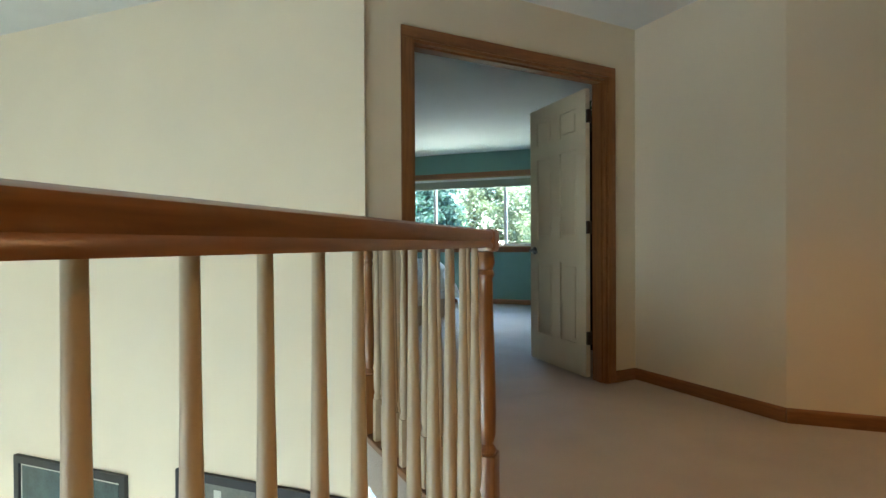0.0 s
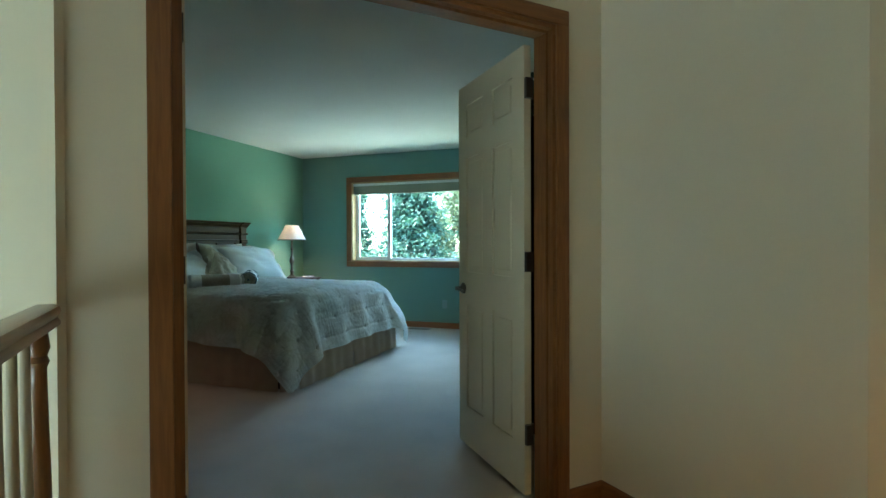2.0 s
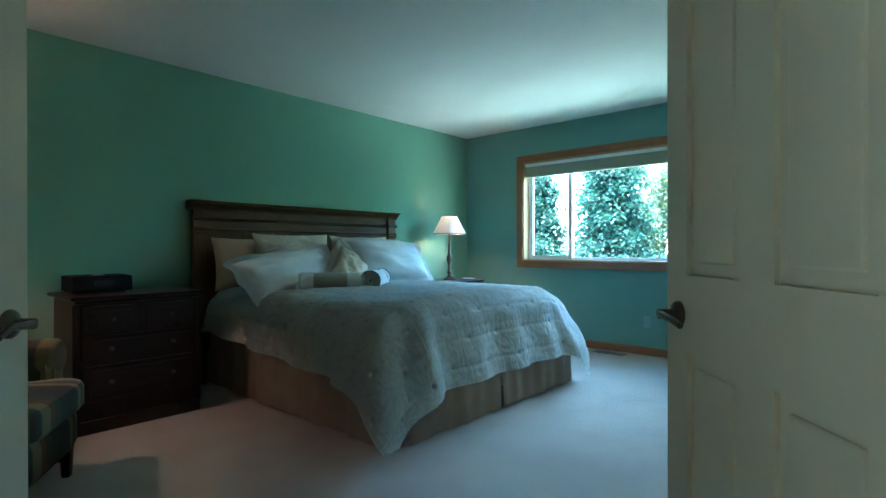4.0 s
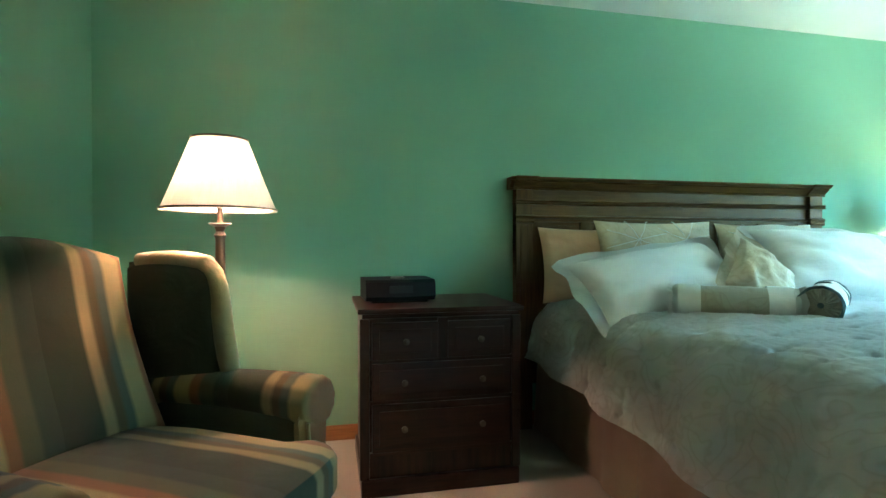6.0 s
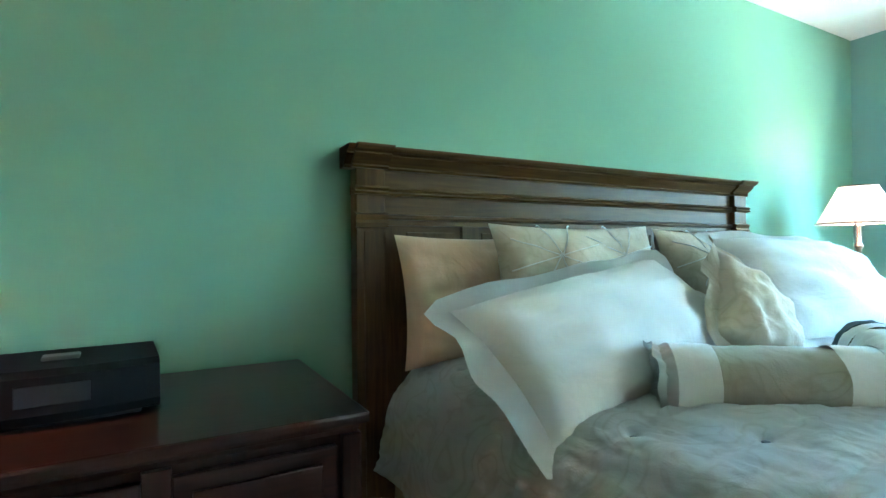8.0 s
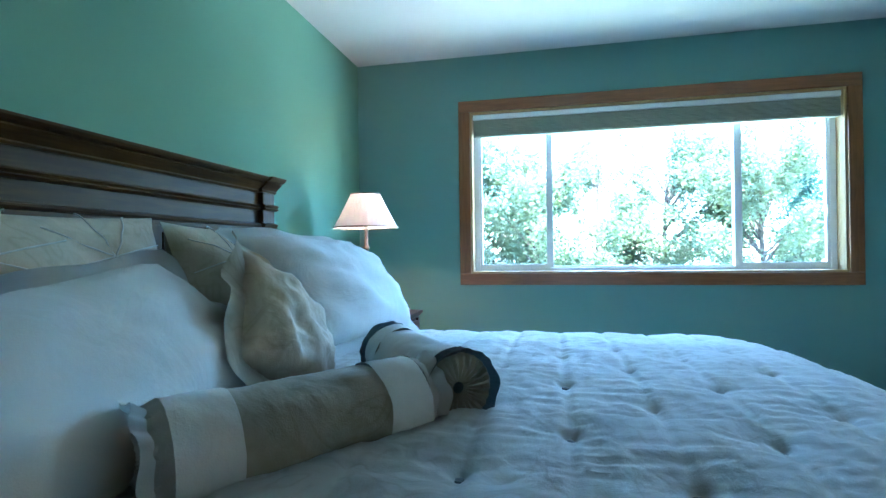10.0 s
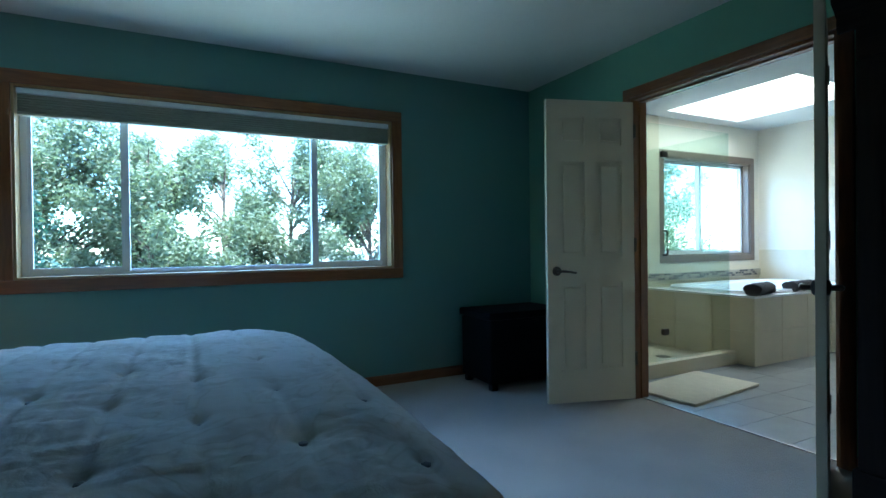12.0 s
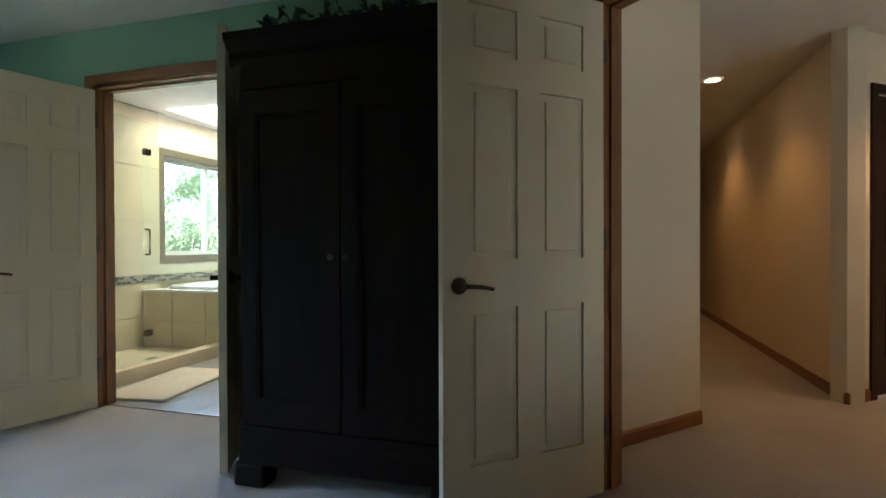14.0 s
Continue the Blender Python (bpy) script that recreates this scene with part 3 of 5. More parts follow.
for z in (0.305, 1.085, 1.865):
    part("hinge", box(EAST - 0.055, BATH_A + 0.015, z - 0.045, EAST - 0.048, BATH_A + 0.058, z + 0.045, 0.001), BRONZE, bpy.data.objects["door_bath_right"], "dark hinge between leaf and jamb",
         bpy.data.objects["door_bath_right"].matrix_world.inverted())
dd = door_leaf("door_hall", 0.82, HALLDIAG @ pose(0.32, 0.03, 0), "dark brown closed door in the hallway", 1)
for o in dd.children:
    if o.name.startswith(("stile", "rail", "panel")):
        o.data.materials[0] = CHERRY_Z
casing("door_casing_hall", HALLDIAG, 0.30, 1.16, 2.05, out=-1, mz=CHERRY_Z, mx=CHERRY_Z)

# ---- windows ----


def slider_window(name, label, x0, x1, z0, z1, wall_y, glass_y, mullions, trim, trim_z, frame_mat, trim_w=0.062, trim_d=0.018):
    """A wide slider: casing on the wall, lining, white frame, sashes and panes."""
    t = thing(name, label, "window", pose(0, 0, 0), kind="structure")
    y1 = wall_y
    for n_, b in (("casing_top", (x0 - trim_w, y1 - trim_d, z1, x1 + trim_w, y1, z1 + trim_w)), ("casing_sill", (x0 - trim_w, y1 - trim_d, z0 - trim_w, x1 + trim_w, y1, z0))):
        part(n_, box(*b, 0.004), trim, t)
    for a, b in ((x0 - trim_w, x0), (x1, x1 + trim_w)):
        part("casing_side", box(a, y1 - trim_d, z0, b, y1, z1, 0.004), trim_z, t)
    part("lining", boxes((x0, y1 - 0.004, z0, x0 + 0.014, glass_y - 0.03, z1), (x1 - 0.014, y1 - 0.004, z0, x1, glass_y - 0.03, z1),
                         (x0 + 0.014, y1 - 0.004, z1 - 0.014, x1 - 0.014, glass_y - 0.03, z1), (x0 + 0.014, y1 - 0.004, z0, x1 - 0.014, glass_y - 0.03, z0 + 0.014)), LINING_LIT if trim_z is OAK_Z else trim_z, t, "lining of the window opening")
    f, g = 0.034, glass_y
    part("window_frame", boxes((x0, g - 0.03, z0, x0 + f + 0.014, g + 0.04, z1), (x1 - f - 0.014, g - 0.03, z0, x1, g + 0.04, z1),
                               (x0 + f, g - 0.029, z1 - f - 0.014, x1 - f, g + 0.039, z1), (x0 + f, g - 0.029, z0, x1 - f, g + 0.039, z0 + f)), frame_mat, t, "white vinyl frame")
    edges = [x0 + f + 0.01] + mullions + [x1 - f - 0.01]
    for i, (a, b) in enumerate(zip(edges, edges[1:])):
        off = -0.012 if i != 1 else 0.012
        s = 0.024 if i != 1 else 0.012
        lo, hi = z0 + f - 0.004, z1 - f
        sash = part("sash", boxes((a, g + off - 0.012, lo, a + s, g + off + 0.012, hi), (b - s, g + off - 0.012, lo, b, g + off + 0.012, hi),
                                  (a + s, g + off - 0.012, hi - s, b - s, g + off + 0.012, hi), (a + s, g + off - 0.012, lo, b - s, g + off + 0.012, lo + s * 1.3)), frame_mat, t, "white sliding sash")
        pane = part("pane", box(a + s - 0.004, g + off - 0.002, lo + 0.008, b - s + 0.004, g + off + 0.002, hi - 0.008), GLASS, sash, "clear glass pane")
        pane.visible_shadow = False
    for x in mullions:
        part("mullion", box(x - 0.021, g - 0.022, z0 + f, x + 0.021, g + 0.03, z1 - f, 0.003), frame_mat, t)
    return t


w1 = slider_window("window_1", "wide oak-trimmed sliding window looking into trees", WX0, WX1, WZ0, WZ1, NORTH, 7.79, [-2.364, -1.152], OAK_X, OAK_Z, VINYL, 0.080)
part("latch", box(-0.64, 7.752, 1.27, -0.622, 7.762, 1.33, 0.003), VINYL, w1, "white sash latch")
w2 = slider_window("window_2", "brown-trimmed bathroom window looking into trees", BX0, BX1, BZ0, BZ1, BATH_N, 7.91, [3.36], WFRAME, WFRAME, VINYL, 0.075, 0.02)

blind = thing("pleated_blind", "raised grey-green pleated blind under a white headrail", "blind", pose(0, 0, 0))
part("headrail", box(WX0 + 0.02, NORTH + 0.012, 2.0, WX1 - 0.02, NORTH + 0.062, 2.034, 0.004), VINYL, blind, "white headrail")
for i in range(7):
    z = 1.998 - i * 0.0145
    part("pleat", sweep([(0.0, 0.004), (0.024, 0.0095), (0.048, 0.004), (0.048, -0.004), (0.024, -0.009), (0.0, -0.004)], WX1 - WX0 - 0.05, "x"), BLIND, blind, at=pose(WX0 + 0.025, NORTH + 0.012, z - 0.007))
part("bottom_rail", box(WX0 + 0.024, NORTH + 0.012, 1.876, WX1 - 0.024, NORTH + 0.058, 1.893, 0.004), BLIND, blind)

# landing window, lower daylight, for the stairwell
w3 = thing("window_3", "white stairwell window", "window", pose(0, 0, 0), kind="structure")
part("window_frame", boxes((-4.4, -3.26, -2.4, -4.34, -3.2, -0.4), (-0.96, -3.26, -2.4, -0.9, -3.2, -0.4), (-4.34, -3.26, -2.4, -0.96, -3.2, -2.34), (-4.34, -3.26, -0.46, -0.96, -3.2, -0.4), (-2.68, -3.26, -2.34, -2.62, -3.2, -0.46)), VINYL, w3)

# ---- landing: railing ----
RAILTOP = 0.998
RPROF = [(-0.033, -0.055), (0.033, -0.055), (0.033, -0.046), (0.026, -0.036), (0.034, -0.020), (0.031, -0.006), (0.018, 0.0), (-0.018, 0.0), (-0.031, -0.006), (-0.034, -0.020), (-0.026, -0.036), (-0.033, -0.046)]
BAL = [(0.0145, 0.20), (0.018, 0.215), (0.0115, 0.23), (0.0165, 0.25), (0.0185, 0.29), (0.0175, 0.36), (0.015, 0.48), (0.0125, 0.64), (0.0105, 0.78), (0.0095, 0.945)]
NEWEL = [(0.034, 0.30), (0.040, 0.315), (0.026, 0.335), (0.036, 0.36), (0.0385, 0.42), (0.036, 0.55), (0.031, 0.68), (0.027, 0.80), (0.026, 0.845), (0.034, 0.86), (0.027, 0.875), (0.036, 0.895), (0.030, 0.93)]


def baluster_mesh():
    bm = lathe([(0.016, 0.19)] + BAL, 14)
    box_into(bm, -0.017, -0.017, 0.0, 0.017, 0.017, 0.20, None, 0.002)
    return finish("baluster", bm, BALUSTER, True)


def newel_mesh():
    bm = lathe(NEWEL, 20)
    box_into(bm, -0.042, -0.042, -0.02, 0.042, 0.042, 0.305, None, 0.004)
    return finish("newel_post", bm, HONEY_Z, True)


railing = thing("railing", "honey oak handrail on cream turned balusters round the stairwell", "railing", pose(RAIL_X, RAIL_END, 0), kind="structure")
BM_, NM_ = baluster_mesh(), newel_mesh()
shared("newel_post", NM_, railing, Matrix.Diagonal((0.8, 0.8, 1, 1)))
RUN2 = 1.155
DIAGDIR = pose(0, 0, 0, 0, 0, 137 - 90)
shared("newel_post", NM_, railing, DIAGDIR @ pose(0, RUN2 - 0.05, 0) @ Matrix.Diagonal((0.7, 0.7, 1, 1)))
part("handrail", sweep(RPROF, 4.2), HONEY_Y, railing, "worn glossy honey oak handrail", pose(0, -4.2 + 0.035, RAILTOP), True)
part("handrail", sweep(RPROF, RUN2 + 0.035), HONEY_Y, railing, "honey oak handrail", DIAGDIR @ pose(0, 0.0, RAILTOP - 0.002), True)
part("rail_cap", box(-0.037, -0.037, 0.93, 0.037, 0.037, RAILTOP + 0.002, 0.012), HONEY_Z, railing)
for k in range(36):
    shared("baluster", BM_, railing, pose(0, -0.124 - 0.1135 * k, 0.012))
for k in range(9):
    shared("baluster", BM_, railing, DIAGDIR @ pose(0, 0.115 + 0.1085 * k, 0.012))
part("shoe", box(-0.075, -4.2, -0.022, 0.03, 0.03, 0.012, 0.005), HONEY_Y, railing, "oak nosing under the balusters")
part("shoe", box(-0.03, 0.05, -0.020, 0.075, RUN2, 0.0125, 0.005), HONEY_Y, railing, "oak nosing under the balusters", DIAGDIR)
part("fascia", box(-0.045, -4.2, -0.32, -0.03, 0.0, -0.024), CREAM, railing, "cream fascia below the landing edge")
part("fascia", box(0.03, 0.0, -0.32, 0.045, RUN2, -0.024), CREAM, railing, "", DIAGDIR)


def framed(name, label, x0, x1, z0, z1, inner, split=None):
    t = thing(name, label, "picture", pose(0, STAIR_Y, 0))
    f = 0.05
    part("frame", boxes((x0, -0.03, z0, x0 + f, -0.002, z1), (x1 - f, -0.03, z0, x1, -0.002, z1), (x0 + f, -0.03, z1 - f, x1 - f, -0.002, z1), (x0 + f, -0.03, z0, x1 - f, -0.002, z0 + f)), BLACK, t, "black frame")
    part("mat_board", box(x0 + f, -0.012, z0 + f, x1 - f, -0.004, z1 - f), MAT_BOARD if split is None else PIC_GREY, t)
    if split is None:
        part("print", box(x0 + f + 0.02, -0.018, z0 + f + 0.02, x1 - f - 0.02, -0.0125, z1 - f - 0.02), inner, t)
    else:
        part("print", box(split, -0.018, z0 + f, x1 - f, -0.0125, z1 - f), inner, t)
        part("pale_patch", box(x0 + 0.28, -0.018, z1 - 0.24, x0 + 0.33, -0.0125, z1 - 0.09), MAT_BOARD, t)


framed("picture", "black-framed dark teal picture on the stairwell wall", -3.36, -2.30, -1.5, -0.50, PIC_DARK)
framed("picture", "dark grey-green and black picture on the stairwell wall", -1.88, -0.60, -1.4, -0.39, BLACK, -1.3)

# landing and hallway downlights
for i, (x, y) in enumerate(((3.05, 2.40), (4.9, 2.25), (1.75, 1.0), (1.6, -1.2))):
    d = thing("downlight", "round recessed ceiling downlight, lit", "downlight", pose(x, y, CEIL + 0.004), "downlights")
    part("ring", lathe([(0.085, -0.004), (0.085, -0.010), (0.062, -0.012), (0.060, -0.004)], 24, False), VINYL, d, "white trim ring", smooth=True)
    part("lens", lathe([(0.0, -0.0065), (0.060, -0.0065), (0.060, -0.005), (0.0, -0.005)], 24), CAN, d, "glowing lens")
    lamp("downlight_lamp", "SPOT", pose(x, y, CEIL - 0.03), 0.75 if i < 2 else 2.4 if i == 2 else 4.4, (1.0, 0.50, 0.17), cone=radians(115))

# ---- bathroom ----
tiles = bpy.data.objects["floor_bath"]
tm = finish("floor_tile", box(0.0015, 0.0015, -0.008, 0.4485, 0.2985, 0.0), TILE_F)
for i in range(8):
    for j in range(9):
        x, y = EAST + 0.07 + 0.45 * i, 4.9 + 0.3 * j
        if x < 4.0 and y + 0.3 < 7.5:
            shared("floor_tile", tm, tiles, pose(x, y, -0.004))
setting("threshold", box(EAST + 0.052, BATH_A + 0.02, -0.01, EAST + 0.085, BATH_B - 0.02, 0.006, 0.002), NICKEL, "metal strip between carpet and tile", "threshold")
bath_mat = thing("bath_mat", "thick cream bath mat on the tiles", "bath mat", pose(1.35, 6.45, -0.004, 0, 0, 7))
part("mat_body", box(-0.43, -0.25, 0.0, 0.43, 0.25, 0.022, 0.009), MAT_C, bath_mat, smooth=True)
# tub surround
DX0, DY0, DZ = 2.34, 6.62, 0.60
deck = thing("tub_deck", "cream tiled tub surround", "tub surround", pose(0, 0, 0), kind="structure")
part("core", boxes((DX0 + 0.012, DY0 + 0.012, -0.01, BATH_E, DY0 + 0.18, DZ - 0.012), (DX0 + 0.012, DY0 + 0.18, -0.01, DX0 + 0.16, BATH_N, DZ - 0.012), (BATH_E - 0.16, DY0 + 0.18, -0.01, BATH_E, BATH_N, DZ - 0.012), (DX0 + 0.16, BATH_N - 0.12, -0.01, BATH_E - 0.16, BATH_N, DZ - 0.012)), GROUT, deck)
for i in range(5):
    for j in range(2):
        part("tile", box(DX0 + 0.002 + 0.4 * i, DY0, j * 0.295, DX0 + 0.398 + 0.4 * i if i < 4 else BATH_E, DY0 + 0.011, j * 0.295 + 0.292, 0.002), TILE_C, deck)
for i in range(3):
    for j in range(2):
        part("tile", box(DX0, DY0 + 0.002 + 0.4 * i, j * 0.295, DX0 + 0.011, min(DY0 + 0.398 + 0.4 * i, BATH_N), j * 0.295 + 0.292, 0.002), TILE_C, deck)
part("deck_top", boxes((DX0 - 0.01, DY0 - 0.01, DZ - 0.012, BATH_E, DY0 + 0.16, DZ + 0.006), (DX0 - 0.01, DY0 + 0.16, DZ - 0.012, DX0 + 0.14, BATH_N - 0.02, DZ + 0.006)), TUB, deck, "pale deck slab")
tub = thing("bathtub", "white drop-in bathtub with a raised rim", "bathtub", pose((DX0 + BATH_E) / 2, (DY0 + BATH_N) / 2, DZ))


def tub_mesh():
    bm = bmesh.new()
    rings = []
    for a, b, z in ((0.93, 0.53, 0.008), (0.92, 0.52, 0.035), (0.84, 0.45, 0.035), (0.80, 0.41, 0.01), (0.72, 0.34, -0.25), (0.62, 0.26, -0.42), (0.3, 0.1, -0.43)):
        rings.append([bm.verts.new((a * math.copysign(abs(math.cos(q)) ** 0.5, math.cos(q)), b * math.copysign(abs(math.sin(q)) ** 0.5, math.sin(q)), z)) for q in [2 * math.pi * k / 40 for k in range(40)]])
    for r, s in zip(rings, rings[1:]):
        for k in range(40):
            bm.faces.new((r[k], r[(k + 1) % 40], s[(k + 1) % 40], s[k]))
    bm.faces.new(rings[-1])
    return bm


part("shell", tub_mesh(), TUB, tub, smooth=True)


def rolled_towel(x, y, z, ang, length, rad):
    t = thing("rolled_towel", "dark brown rolled towel on the tub deck", "towel", pose(x, y, z + rad * 0.72, 0, 0, ang), "towels on the tub deck")
    bm = bmesh.new()
    rings = []
    for i in range(9):
        s = -length / 2 + length * i / 8
        rings.append([bm.verts.new((s, (rad + 0.006 * math.sin(5 * q + i)) * math.cos(q), (rad * 0.72 + 0.004 * math.sin(3 * q + 2 * i)) * math.sin(q))) for q in [2 * math.pi * k / 20 for k in range(20)]])
    for r, s in zip(rings, rings[1:]):
        for k in range(20):
            bm.faces.new((r[k], r[(k + 1) % 20], s[(k + 1) % 20], s[k]))
    bm.faces.new(rings[0]), bm.faces.new(rings[-1])
    part("roll", bm, TOWEL, t, smooth=True)


rolled_towel(2.55, 6.70, DZ + 0.004, 12, 0.34, 0.075)
rolled_towel(3.2, 6.72, DZ + 0.004, 3, 0.36, 0.07)

# shower
setting("shower_curb", box(EAST + 0.125, 6.78, -0.01, DX0 - 0.004, 6.90, 0.11, 0.006), TILE_C, "cream tiled shower curb", "shower")
setting("shower_floor", box(EAST + 0.125, 6.90, -0.01, DX0 - 0.004, BATH_N - 0.02, 0.03), TILE_C, "cream tiled shower floor", "shower")
sdrain = thing("shower_drain", "small dark square shower drain", "drain", pose(1.9, 7.2, 0.03))
part("grate", box(-0.05, -0.05, 0.0, 0.05, 0.05, 0.004, 0.001), BRONZE, sdrain)
wallt = setting("shower_wall", box(EAST + 0.13, BATH_N - 0.012, 0.0, BX0 - 0.08, BATH_N - 0.001, CEIL), GROUT, "cream large-format wall tiles with fine joints", "tiled wall")
for i in range(3):
    for z0, z1 in ((0.03, 0.33), (0.335, 0.665), (0.755, 1.3), (1.305, 1.85), (1.855, 2.44)):
        x0 = EAST + 0.135 + 0.56 * i
        part("tile", box(x0 + 0.002, BATH_N - 0.024, z0, min(x0 + 0.557, BX0 - 0.08), BATH_N - 0.0125, z1, 0.001), TILE_C, wallt)
wains = setting("bath_wainscot", box(BX0 - 0.08, BATH_N - 0.012, 0.6, BATH_E - 0.012, BATH_N - 0.001, 0.85), TILE_C, "cream tile band under the bathroom window", "tiled wall")
setting("bath_wainscot_east", box(BATH_E - 0.014, 6.0, 0.6, BATH_E - 0.001, BATH_N - 0.012, 0.98), TILE_C, "cream tile band on the bathroom wall", "tiled wall")
strip = setting("mosaic_band", box(EAST + 0.13, BATH_N - 0.028, 0.672, BATH_E - 0.014, BATH_N - 0.0125, 0.748), GROUT, "border of small dark stone mosaic", "mosaic")
mo = finish("mosaic_tile", box(0, -0.004, 0, 0.042, 0.0, 0.02, 0.001), MOSAIC)
for i in range(62):
    for r in range(3):
        if (i * 7 + r * 5) % 4 != 0 and r != (i // 3) % 3:
            shared("mosaic_tile", mo, strip, pose(EAST + 0.15 + i * 0.054 + 0.018 * r, BATH_N - 0.0285, 0.677 + r * 0.0235))
glassw = thing("shower_screen", "frameless glass shower screen with dark metal fittings", "shower screen", pose(0, 0, 0))
SG = glass("shower_glass", (0.90, 0.95, 0.93))
for a, b in ((EAST + 0.13, 1.50), (1.506, DX0 - 0.01)):
    p = part("pane", box(a, 6.836, 0.112, b, 6.845, 2.05), SG, glassw, "clear glass panel")
    p.visible_shadow = False
p = part("pane", box(DX0 - 0.012, 6.85, 0.612, DX0 - 0.003, BATH_N - 0.03, 2.05), SG, glassw, "clear glass panel")
p.visible_shadow = False
part("door_handle", tube([(1.47, 6.83, 0.98), (1.47, 6.79, 0.98), (1.47, 6.785, 1.0), (1.47, 6.785, 1.16), (1.47, 6.79, 1.18), (1.47, 6.83, 1.18)], 0.008, 8), BRONZE, glassw, "dark pull handle", smooth=True)
for z in (0.32, 1.78):
    part("clip", box(1.47, 6.825, z, 1.53, 6.856, z + 0.05, 0.003), BRONZE, glassw, "dark hinge clip")

# ---- bed ----
HB0, HB1, HBZ = 4.19, 6.37, 1.43
BED_S, BED_N, BED_F, BED_TOP = 4.36, 6.28, -1.59, 0.768


def headboard():
    t = thing("bed_headboard", "dark walnut panelled headboard with a moulded cornice", "headboard", pose(WEST, 0, 0))
    n = HB1 - HB0
    # cornice, drawn along y
    prof = [(0.02, 1.362), (0.062, 1.362), (0.067, 1.368), (0.062, 1.374), (0.074, 1.384), (0.088, 1.396), (0.096, 1.403), (0.092, 1.409), (0.110, 1.415), (0.119, 1.423), (0.122, 1.43), (0.02, 1.43)]
    belt = [(0.045, 1.276), (0.068, 1.279), (0.074, 1.285), (0.064, 1.291), (0.072, 1.298), (0.066, 1.305), (0.045, 1.306)]
    part("cornice", sweep(prof, n), HEAD_Y, t, "stepped cornice moulding", pose(0, HB0, 0))
    part("frieze", box(0.02, HB0 + 0.04, 1.198, 0.052, HB1 - 0.04, 1.364), HEAD_Y, t, "plain frieze board")
    part("belt_moulding", sweep(belt, n - 0.05), HEAD_Y, t, "double belt moulding", pose(0, HB0 + 0.025, 0))
    part("bead", sweep([(0.05, 1.196), (0.066, 1.2), (0.069, 1.207), (0.066, 1.214), (0.05, 1.218)], n - 0.24), HEAD_Y, t, "raised bead", pose(0, HB0 + 0.12, 0))
    part("back_panel", box(0.02, HB0 + 0.05, 0.25, 0.036, HB1 - 0.05, 1.20), HEAD_Y, t)
    for y in (HB0 + 0.035, HB1 - 0.135):
        part("pilaster", box(0.02, y, 0.0, 0.078, y + 0.10, 1.362, 0.004), HEAD_Z, t, "square post")
        part("cornice_break", sweep([(a + 0.016, b + 0.0015) for a, b in prof], 0.125), HEAD_Y, t, "cornice stepped forward over the post", pose(0, y - 0.0125, 0))
        part("belt_break", sweep([(a + 0.024, b) for a, b in belt], 0.116), HEAD_Y, t, "belt moulding round the post", pose(0, y - 0.008, 0))
        part("flute", box(0.078, y + 0.025, 0.3, 0.083, y + 0.075, 1.16, 0.002), HEAD_Z, t)
        part("capital", sweep([(0.07, 1.168), (0.088, 1.172), (0.092, 1.185), (0.086, 1.196), (0.094, 1.212), (0.07, 1.222)], 0.11), HEAD_Y, t, "post cap", pose(0, y - 0.005, 0))
    k = 6
    y0, y1 = HB0 + 0.135, HB1 - 0.135
    part("rail", box(0.036, y0, 1.180, 0.056, y1, 1.198), HEAD_Y, t)
    part("rail", box(0.036, y0, 0.40, 0.056, y1, 0.50), HEAD_Y, t)
    for i in range(k + 1):
        y = y0 + (y1 - y0 - 0.07) * i / k
        part("stile", box(0.036, y, 0.50, 0.0555, y + 0.07, 1.180, 0.002), HEAD_Z, t)
        if i < k:
            w = (y1 - y0 - 0.07) / k
            part("panel", box(0.036, y + 0.092, 0.52, 0.044, y + w - 0.022, 1.158, 0.003), HEAD_Z, t)
    return t


headboard()


def arc_drop(d, r):
    """How far cloth goes out and down after d metres past a rounded edge."""
    if d <= 0:
        return 0.0, 0.0
    if d < r * math.pi / 2:
        return r * math.sin(d / r), r * (1 - math.cos(d / r))
    e = d - r * math.pi / 2
    return r + 0.26 * e, r + e


